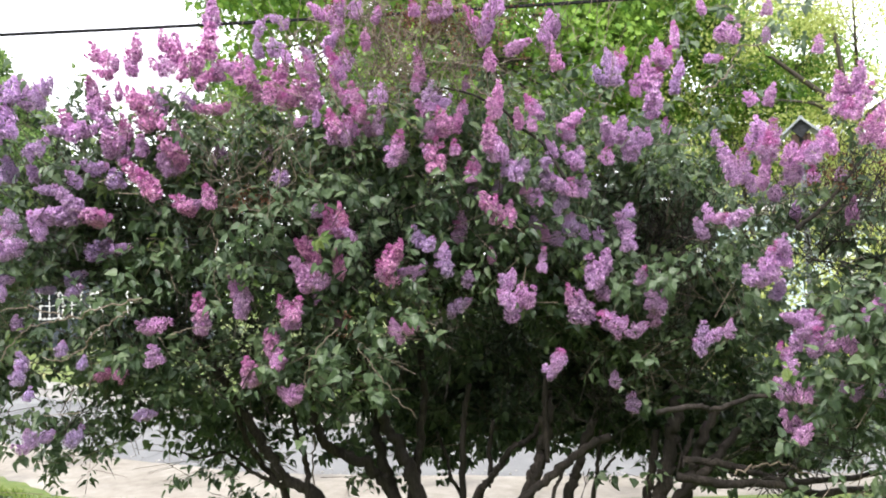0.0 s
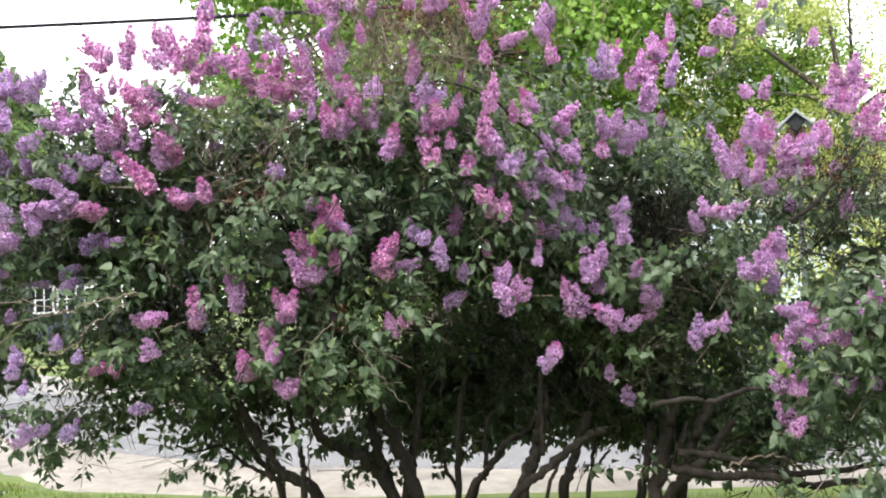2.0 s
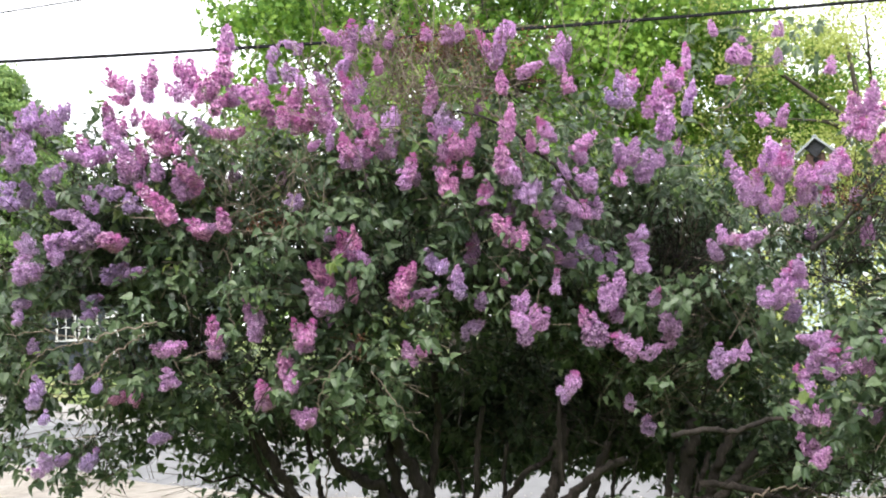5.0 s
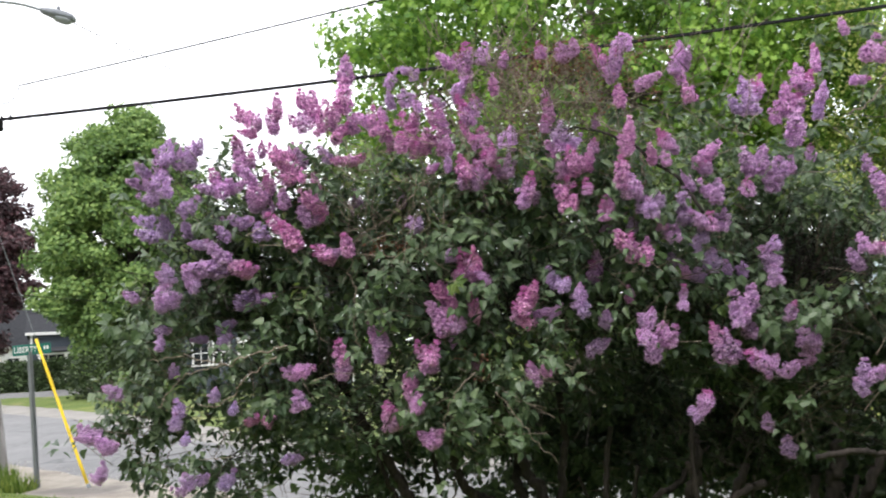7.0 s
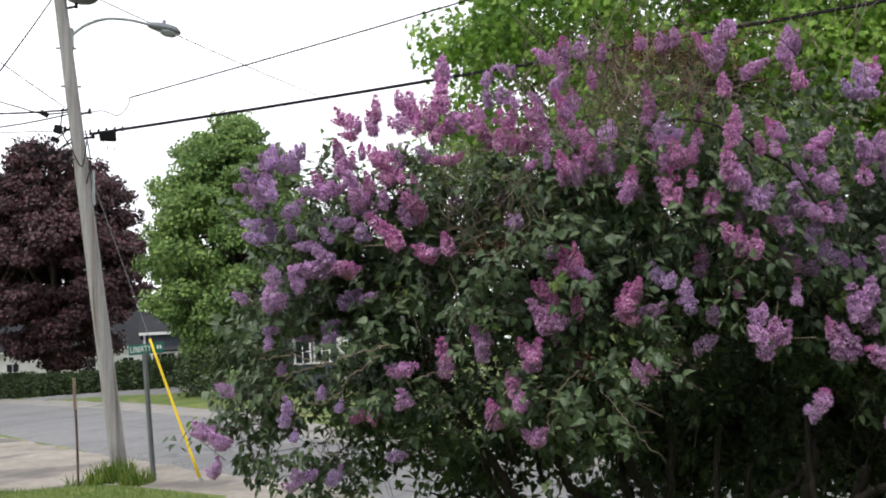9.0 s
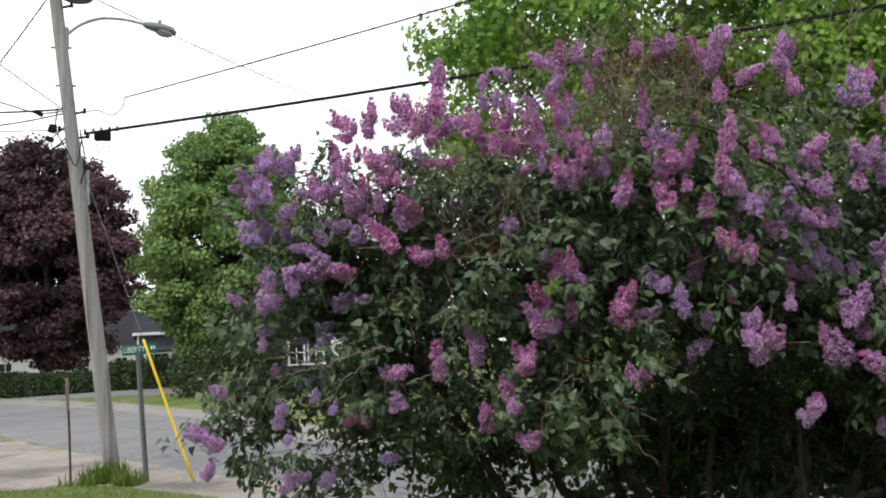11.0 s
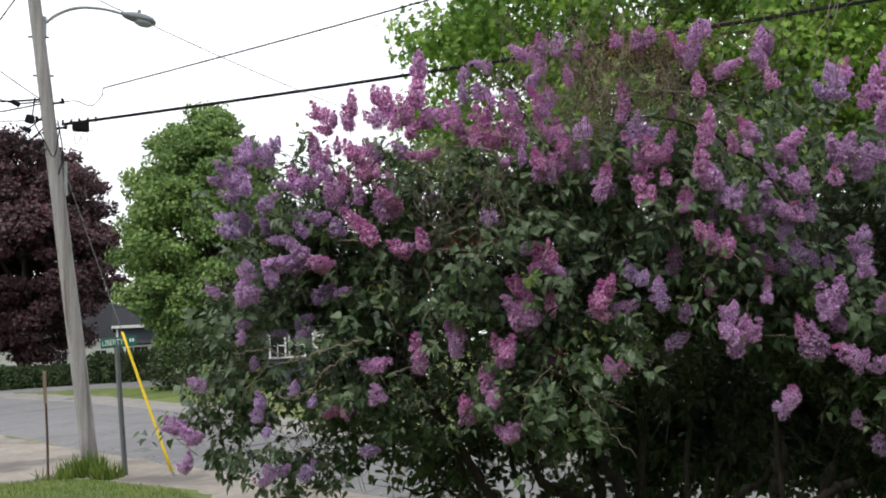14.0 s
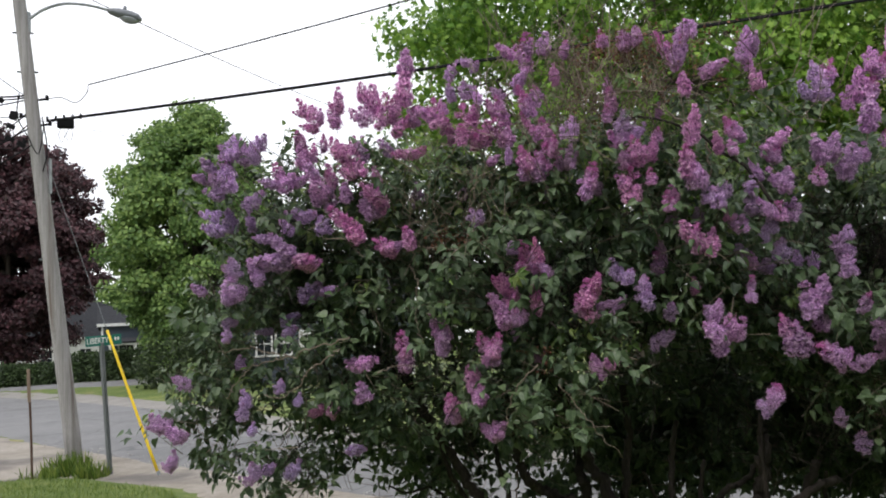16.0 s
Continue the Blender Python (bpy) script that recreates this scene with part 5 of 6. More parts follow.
# ---- trees ----
def tree(name, base, trunk_r, trunk_h, crown_centre, crown_radii, clumps, per_clump, clump_r, leaf_size, mat, label, seed, template=KITE, tris=KITE_TRIS,
         hollow=0.45, limbs=9, group="", lumps=0.28, square=2.6, taper=0.0, tufts=0.0):
    """A trunk with limbs that reach into a crown of leafy clumps with gaps between them."""
    rng = np.random.default_rng(seed)
    root = empty(name, base, label, "tree", group)
    base, cc, cr = np.array(base, float), np.array(crown_centre, float), np.array(crown_radii, float)
    top = base + np.array((rng.normal(0, 0.2), rng.normal(0, 0.2), trunk_h))
    heart = cc + np.array((0, 0, cr[2] * 0.35))
    tube("trunk", [base - np.array((0, 0, 0.2)), base + np.array((0, 0, trunk_h * 0.4)), top, heart], trunk_r * 1.2, trunk_r * 0.25, M_TRUNK, root, 10, 4, 0.08)
    hubs = []
    for i in range(limbs):
        a = 2 * math.pi * i / limbs + rng.uniform(-0.3, 0.3)
        end = cc + cr * np.array((math.cos(a) * 0.75, math.sin(a) * 0.75, rng.uniform(-0.5, 0.6)))
        start = top + (heart - top) * rng.uniform(0, 0.7)
        mid = (start + end) / 2 + np.array((0, 0, rng.uniform(0.0, 0.12) * cr[2]))
        tube("limb", [start, mid, end], trunk_r * 0.42, trunk_r * 0.06, M_TRUNK, root, 6, 4, 0.08)
        hubs.append((start, mid, end))
    d = rng.normal(0, 1, (clumps, 3))
    d /= (np.abs(d) ** square).sum(axis=1)[:, None] ** (1 / square)
    r = hollow + (1 - hollow) * rng.random(clumps) ** 0.55
    bumps = np.array([1 + lumps * noise.noise(Vector(q * 2.2) + Vector((seed, 0, 0))) for q in d])
    hub = cc + d * cr * (r * bumps)[:, None] * np.stack([1 - taper * np.maximum(d[:, 2], 0) ** 2] * 2 + [np.ones(clumps)], 1)
    n = clumps * per_clump
    off = np.clip(rng.normal(0, 1, (n, 3)), -1.7, 1.7) * np.array((1, 1, 0.65)) * (clump_r * np.repeat(rng.uniform(0.6, 1.3, clumps), per_clump))[:, None] * 0.55
    if tufts:
        off /= np.linalg.norm(off, axis=1)[:, None] + 1e-6
        off *= (clump_r * np.repeat(rng.uniform(0.6, 1.25, clumps), per_clump) * rng.uniform(0.55, 1.08, n))[:, None] * np.array((1, 1, tufts))
    at = np.repeat(hub, per_clump, 0) + off
    out = np.repeat(d, per_clump, 0)
    fwd = out * 0.5 + rng.normal(0, 0.7, (n, 3)) + np.array((0, 0, -0.35))
    up = out * 0.3 + off / (np.linalg.norm(off, axis=1)[:, None] + 1e-6) * 1.1 + rng.normal(0, 0.3, (n, 3)) + np.array((0, 0, 0.35))
    v, f = leaf_mass(template, tris, at, fwd, up, leaf_size * rng.uniform(0.6, 1.25, n))
    child("crown", mesh_of("crown", v, f, mat), root, kind="stuff")
    verts, faces = [], []
    for q in hub[::2]:
        s, m, e = hubs[int(np.argmin([np.linalg.norm(h[2] - q) for h in hubs]))]
        k = rng.uniform(0.2, 0.9)
        p = m + (e - m) * k
        tv, tf = tube_arrays([p, (p + q) / 2 + rng.normal(0, 0.1, 3), q], [trunk_r * 0.09, trunk_r * 0.06, trunk_r * 0.02], 3)
        b = len(verts)
        verts += tv
        faces += [tuple(b + i for i in g) for g in tf]
    child("branchwork", mesh_of("branchwork", verts, faces, M_TRUNK), root, kind="stuff")
    return root


tree("maple_tree", (0.0, 17.0, -0.15), 0.30, 3.0, (0.7, 17.3, 7.4), (4.7, 3.6, 4.4), 310, 260, 0.80, 0.135, M_MAPLE,
     "tall maple in fresh bright green leaf across the road", 3, LOBED, LOBED_TRIS, 0.45)
tree("spring_tree", (8.2, 16.2, -0.15), 0.15, 2.0, (7.3, 15.6, 5.2), (3.4, 2.6, 3.8), 95, 360, 0.62, 0.062, M_YELLOW,
     "young tree with thin yellow-green spring leaves", 5, KITE, KITE_TRIS, 0.15, 12)
tree("maple_tree", (-25.8, 45.5, 0.3), 0.48, 4.0, (-25.8, 45.5, 8.5), (4.6, 4.6, 7.9), 300, 430, 1.2, 0.26, M_GREEN,
     "round-headed green maple in full leaf beyond the road", 11, KITE, KITE_TRIS, 0.45, 9, "", 0.14, 2.0, 0.2, 0.6)
tree("purple_maple", (-50.2, 58.7, 0.3), 0.62, 3.5, (-50.2, 58.7, 11.4), (7.5, 7.0, 9.3), 300, 430, 1.5, 0.34, M_PURPLE,
     "broad dark purple-leaved maple beside the hedge", 12, KITE, KITE_TRIS, 0.35, 9, "", 0.12, 2.0, 0.4, 0.55)
tree("garden_tree", (6.1, 18.3, -0.15), 0.10, 1.8, (6.1, 18.3, 5.6), (2.7, 2.2, 1.9), 95, 330, 0.55, 0.09, M_MAPLE,
     "small leafy green tree between maple and yellow-green tree", 13, KITE, KITE_TRIS, 0.3, 9, "", 0.3)

# ---- street furniture ----
POLE_BASE, POLE_LEAN = Vector((-9.545, 12.995, -0.24)), Vector((-0.0795, -0.0622, 1.0))


def on_pole(z):
    return POLE_BASE + POLE_LEAN * (z - POLE_BASE.z)


def utility_pole():
    root = empty("utility_pole", POLE_BASE, "leaning weathered grey wooden utility pole with wires", "utility pole")
    tube("shaft", [on_pole(z) for z in (-0.4, 2.0, 4.0, 6.0, 8.0, 9.9)], 0.138, 0.098, M_POLE, root, 20, 3, 0.02)
    bm = bmesh.new()
    top = on_pole(8.80) + Vector((0.36, 0.20, 0))
    bmesh.ops.create_cone(bm, cap_ends=True, segments=24, radius1=0.28, radius2=0.28, depth=0.95, matrix=Matrix.Translation(top))
    bmesh.ops.bevel(bm, geom=[e for e in bm.edges if abs(e.verts[0].co.z - e.verts[1].co.z) < 0.01], offset=0.02, segments=2, affect="EDGES")
    can = part("transformer", bm, M_DARKSTEEL, root, "grey transformer can", True)
    bm = bmesh.new()
    for h in (-0.2, 0.2):
        add_box(bm, on_pole(8.75 + h) + Vector((0.16, 0.08, 0)), (0.2, 0.06, 0.05), 0.006)
    part("bracket", bm, M_GALV, can)
    # cable brackets and insulators down the shaft
    for z, dx in ((6.20, 0.2), (5.75, 0.2), (5.95, -0.2), (8.15, 0.2), (5.5, -0.2)):
        bm = bmesh.new()
        p = on_pole(z)
        add_box(bm, p + Vector((dx * 0.8, 0.05, 0)), (abs(dx) * 1.3, 0.035, 0.035), 0.004)
        bmesh.ops.create_cone(bm, cap_ends=True, segments=10, radius1=0.035, radius2=0.025, depth=0.09, matrix=Matrix.Translation(p + Vector((dx * 1.4, 0.05, 0.02))))
        part("insulator", bm, M_BLACK, root)
    bm = bmesh.new()
    add_box(bm, on_pole(5.80) + Vector((0.42, 0.28, 0.0)), (0.28, 0.16, 0.16), 0.02, pose(0, 0, 0, 0, 0, 35))
    part("splice_box", bm, M_BLACK, root, "black cable splice box")
    for k in range(5):
        bm = bmesh.new()
        add_box(bm, on_pole(5.86) + Vector((0.20 + 0.13 * k, 0.10 + 0.05 * k, 0.01 * k)), (0.035, 0.03, 0.10), 0.006, pose(0, 0, 0, 0, 12 * (k % 2), 20))
        part("clamp", bm, M_BLACK, root)
    tube("cable_coil", [on_pole(6.3) + Vector((-0.13, -0.12, 0)), on_pole(5.9) + Vector((-0.19, -0.16, 0)), on_pole(5.5) + Vector((0.02, -0.22, 0)), on_pole(5.2) + Vector((0.14, -0.16, 0)), on_pole(5.75) + Vector((0.22, -0.02, 0))], 0.012, 0.010, M_BLACK, root, 5)
    for k in range(2):
        p = on_pole(5.72) + Vector((0.36 + 0.1 * k, 0.24 + 0.07 * k, 0))
        tube("cable_loop", [p, p + Vector((-0.06, 0, -0.12)), p + Vector((0, 0, -0.26)), p + Vector((0.07, 0, -0.12)), p + Vector((0.03, 0, 0))], 0.006, 0.006, M_BLACK, root, 4)
    bm = bmesh.new()
    add_box(bm, on_pole(5.95) + Vector((-0.22, -0.2, -0.05)), (0.13, 0.10, 0.15), 0.02, pose(0, 0, 0, 0, 15, 30))
    part("junction_box", bm, M_BLACK, root)
    tube("riser_cable", [on_pole(5.9) + Vector((0.14, 0.05, 0)), on_pole(5.3) + Vector((0.20, 0.0, 0)), on_pole(4.9) + Vector((0.14, -0.1, 0))], 0.012, 0.012, M_BLACK, root, 5)
    bm = bmesh.new()
    add_box(bm, on_pole(4.85) + Vector((0.16, 0.05, 0)), (0.035, 0.05, 0.62), 0.006)
    part("conduit", bm, M_GALV, root)
    for z in (7.4, 6.7, 4.4, 3.4):
        bm = bmesh.new()
        bmesh.ops.create_cone(bm, cap_ends=True, segments=8, radius1=0.018, radius2=0.018, depth=0.34,
                              matrix=Matrix.Translation(on_pole(z)) @ pose(0, 0, 0, 0, 90, 30))
        part("bolt", bm, M_DARKSTEEL, root)
    for k, (z0, x1, y1, z1, droop) in enumerate(((6.25, -0.75, -0.6, 6.30, 0.10), (6.05, -0.55, -0.45, 5.62, 0.12), (5.85, -0.6, -0.5, 5.45, 0.16), (5.7, -0.35, -0.3, 5.30, 0.10))):
        a, b = on_pole(z0), on_pole(z1) + Vector((x1, y1, 0))
        tube("drop_cable", [a, (a + b) / 2 - Vector((0, 0, droop)), b, b + Vector((-0.3, -0.22, 0.1))], 0.014, 0.010, M_BLACK, root, 5)
        bm = bmesh.new()
        add_box(bm, (a + b) / 2 - Vector((0, 0, droop)), (0.14, 0.07, 0.08), 0.01, pose(0, 0, 0, 0, 30, 35))
        part("cable_clamp", bm, M_BLACK, root)
    return root


def street_light():
    """A cobra-head lamp on a curved arm."""
    a = on_pole(7.66) + Vector((0.12, 0.06, 0))
    root = empty("street_light", a, "grey cobra-head street lamp on a curved arm", "street lamp")
    out = Vector((0.72, 0.69, 0)).normalized()
    reach = [(0, 0), (0.22, 0.20), (0.55, 0.36), (0.95, 0.40), (1.30, 0.36)]
    tube("arm", [a + out * d + Vector((0, 0, h)) for d, h in reach], 0.028, 0.024, M_GALV, root, 8, 5)
    bm = bmesh.new()
    add_box(bm, a + Vector((-0.02, 0, -0.06)), (0.06, 0.06, 0.36), 0.008)
    part("mount_plate", bm, M_GALV, root)
    head = a + out * 1.30 + Vector((0, 0, 0.34))
    turn = Matrix.Translation(head) @ Matrix.Rotation(math.atan2(out.y, out.x), 4, "Z") @ Matrix.Rotation(radians(9), 4, "Y")
    rows = [(0.0, 0.05, 0.05), (0.07, 0.085, 0.08), (0.20, 0.12, 0.11), (0.38, 0.145, 0.12), (0.52, 0.125, 0.10), (0.60, 0.04, 0.04)]
    verts, faces = [], []
    for d, w, h in rows:
        for k in range(14):
            t = 2 * math.pi * k / 14
            z = math.sin(t) * h * (1.0 if math.sin(t) > 0 else 0.55)
            verts.append(turn @ Vector((d, math.cos(t) * w, z)))
    for i in range(len(rows) - 1):
        faces += [(i * 14 + k, i * 14 + (k + 1) % 14, (i + 1) * 14 + (k + 1) % 14, (i + 1) * 14 + k) for k in range(14)]
    faces += [tuple(range(14))[::-1], tuple(5 * 14 + k for k in range(14))]
    hood = child("housing", mesh_of("housing", verts, faces, M_LAMP, smooth=True), root)
    bm = bmesh.new()
    bmesh.ops.create_uvsphere(bm, u_segments=16, v_segments=8, radius=1, matrix=turn @ Matrix.Translation((0.38, 0, -0.045)) @ Matrix.Diagonal((0.17, 0.12, 0.075, 1)))
    part("refractor", bm, M_LENS, hood, "prismatic glass bowl", True)
    bm = bmesh.new()
    bmesh.ops.create_cone(bm, cap_ends=True, segments=12, radius1=0.035, radius2=0.03, depth=0.08, matrix=turn @ Matrix.Translation((0.28, 0, 0.14)))
    part("photocell", bm, M_LAMP, hood, "", True)


def wire(points, r, label, name="overhead_wire"):
    pts = [np.array(p, float) for p in points]
    v, f = tube_arrays(pts, [r] * len(pts), 6)
    ob = new(name, mesh_of(name, v, f, M_BLACK, smooth=True))
    return tagged(ob, label, "wire", "overhead wires")


utility_pole()
street_light()
s = on_pole(5.78) + Vector((0.2, 0.1, 0.04))
wire(sagging(s, (30, 11.6, 7.4), 0.55, 24), 0.018, "thick black bundled cable strung from the pole", "overhead_cable")
wire(sagging(s + Vector((0, 0, 0.026)), (30, 11.62, 7.426), 0.55, 24), 0.009, "black messenger wire above the bundled cable")
s = on_pole(6.22) + Vector((0.28, 0.1, 0))
wire(smooth_line([s, s + Vector((0.22, 0.05, 0.0)), s + Vector((0.5, 0.06, -0.12)), s + Vector((0.72, 0.05, 0.02)), s + Vector((0.76, 0.04, 0.16))], 4), 0.008, "slack loop of thin service wire")
wire(sagging(s + Vector((0.76, 0.04, 0.16)), (8.8, 7.6, 6.2), 0.10, 20), 0.011, "thin service wire strung over the lilacs")
wire(sagging((-9.93, 13.10, 8.53), (-8.30, 27.05, 9.10), 0.15, 20), 0.009, "thin wire running off beyond the green maple")
wire(sagging(on_pole(5.85), (-18.01, 41.54, 11.81), 0.1, 16), 0.005, "fine telephone wire towards the far houses")
for a, b, sag, r in ((6.28, (-15.71, 12.68, 7.17), 0.12, 0.016), (6.22, (-15.71, 12.69, 6.82), 0.25, 0.012), (5.9, (-15.70, 12.69, 6.69), 0.05, 0.008), (5.75, (-11.76, 9.62, 3.71), 0.15, 0.014),
                     (5.45, (-10.96, 9.01, 3.03), 0.1, 0.012), (8.5, (-10.00, 8.60, 3.51), 0.1, 0.012), (9.6, (-10.02, 8.59, 4.77), 0.1, 0.010), (6.2, (-11.36, 10.10, 7.90), 0.05, 0.008)):
    wire(sagging(on_pole(a), b, sag, 14), r, "black wire strung from the wooden pole")
wire(sagging((-36, 16, 6.9), (-10.6, 34.5, 3.1), 0.2, 20), 0.010, "fine wire crossing before the far trees")

# guy wire with its yellow guard
guy_foot, guy_head = Vector((-7.44, 12.10, -0.12)), on_pole(5.35) + Vector((0.10, 0, 0))
guy_root = empty("guy_wire", guy_foot, "steel guy wire with a bright yellow plastic guard", "guy wire")
tube("wire", [guy_foot, (guy_foot + guy_head) / 2, guy_head], 0.006, 0.006, M_DARKSTEEL, guy_root, 5)
along_guy = guy_head - guy_foot
tube("guard", [guy_foot, guy_foot + along_guy * 0.2, guy_foot + along_guy * 0.405], 0.025, 0.022, M_YGUARD, guy_root, 10, 3, 0, "bright yellow guard")
tube("anchor_rod", [guy_foot - along_guy * 0.045, guy_foot - along_guy * 0.02, guy_foot + along_guy * 0.01], 0.016, 0.013, M_GALV, guy_root, 7)
bm = bmesh.new()
add_box(bm, guy_foot - along_guy * 0.008, (0.05, 0.04, 0.10), 0.01)
part("clamp", bm, M_GALV, guy_root)


def street_sign():
    foot, head = Vector((-8.42, 12.29, -0.20)), Vector((-8.505, 12.235, 1.91))
    root = empty("street_sign", foot, "green street-name sign on a grey steel post", "street sign")
    bm = bmesh.new()
    up = (head - foot)
    m = Matrix.Translation((foot + head) / 2) @ up.to_track_quat("Z", "Y").to_matrix().to_4x4() @ Matrix.Rotation(radians(35), 4, "Z")
    for dx, dy, w, d in ((0, 0, 0.055, 0.008), (-0.032, 0.016, 0.008, 0.036), (0.032, 0.016, 0.008, 0.036), (-0.042, 0.034, 0.02, 0.006), (0.042, 0.034, 0.02, 0.006)):
        bmesh.ops.create_cube(bm, size=1, matrix=m @ Matrix.Translation((dx, dy, 0)) @ Matrix.Diagonal((w, d, up.length, 1)))
    part("post", bm, M_DARKSTEEL, root, "grey steel channel post")
    face = Matrix.Translation(head + Vector((0.02, 0.0, 0.025))) @ pose(0, 0, 0, 0, -2.5, 38)
    bm = bmesh.new()
    add_box(bm, (0.035, 0, 0), (0.54, 0.012, 0.165), 0.004)
    blade = part("blade", bm, M_SIGN, root, "green name plate")
    blade.data.transform(face)
    font = bpy.data.curves.new("lettering", "FONT")
    font.body, font.size, font.extrude, font.align_x, font.align_y = "LIBERTY", 0.13, 0.0015, "LEFT", "CENTER"
    text = new("lettering", font)
    text.data.materials.append(M_WHITE)
    dep = bpy.context.evaluated_depsgraph_get()
    dep.update()
    me = bpy.data.meshes.new_from_object(text.evaluated_get(dep))
    bpy.data.objects.remove(text)
    wide = max(v.co.x for v in me.vertices)
    me.transform(face @ Matrix.Translation((-0.215, -0.0095, 0)) @ Matrix.Diagonal((0.325 / wide, 1, 1, 1)) @ Matrix.Rotation(radians(90), 4, "X"))
    child("lettering", me, blade, "white capital lettering")
    for k in range(2):
        bm = bmesh.new()
        add_box(bm, (0.215 + 0.042 * k, -0.0085, 0.015), (0.026, 0.004, 0.055), 0)
        ob = part("suffix_bar", bm, M_WHITE, blade)
        ob.data.transform(face)


street_sign()

# stake at the lawn's edge: rusty rod with a split wooden top
stake = empty("marker_stake", (-9.2, 11.52, -0.2), "rusty steel stake with a splintered wooden top", "stake")
tube("rod", [(-9.2, 11.52, -0.3), (-9.21, 11.515, 0.5), (-9.23, 11.51, 1.12)], 0.019, 0.019, M_RUST, stake, 8)
bm = bmesh.new()
add_box(bm, (-9.235, 11.50, 1.30), (0.046, 0.03, 0.50), 0.006, pose(0, 0, 0, 0, -1.5, 30))
part("wooden_top", bm, M_STAKE, stake)

# bird house on its post among the lilacs
BH = Vector((3.59, 8.58, 3.10))
bird_house = empty("bird_house", (BH.x, BH.y, -0.2), "small dark wooden bird house with pale gable roof on post", "bird house")
bm = bmesh.new()
add_box(bm, BH + Vector((0, 0, -0.13)), (0.17, 0.19, 0.22), 0.006, pose(0, 0, 0, 0, 0, -20))
part("box", bm, M_RUST, bird_house, "dark weathered box")
for side in (-1, 1):
    bm = bmesh.new()
    turn = pose(0, 0, 0, 0, 0, -20) @ pose(0, 0, 0, 0, side * 42, 0)
    off = pose(0, 0, 0, 0, 0, -20) @ Vector((side * 0.078, 0, 0.06))
    add_box(bm, BH + off, (0.255, 0.30, 0.022), 0.003, turn)
    part("roof_board", bm, M_GALV, bird_house, "pale grey roof board")
bm = bmesh.new()
add_box(bm, BH + pose(0, 0, 0, 0, 0, -20) @ Vector((0, -0.108, 0.03)), (0.14, 0.016, 0.14), 0.003, pose(0, 0, 0, 0, 0, -20) @ pose(0, 0, 0, 0, 45, 0))
part("gable", bm, M_ROOF, bird_house, "grey-painted gable board")
bm = bmesh.new()
hole = BH + pose(0, 0, 0, 0, 0, -20) @ Vector((0, -0.098, -0.09))
bmesh.ops.create_cone(bm, cap_ends=True, segments=16, radius1=0.025, radius2=0.025, depth=0.012, matrix=Matrix.Translation(hole) @ pose(0, 0, 0, 90, 0, -20))
part("entrance_hole", bm, M_BLACK, bird_house)
tube("post", [(BH.x, BH.y, -0.35), (BH.x, BH.y, 1.3), (BH.x, BH.y, BH.z - 0.24)], 0.03, 0.028, M_DARKSTEEL, bird_house, 10)

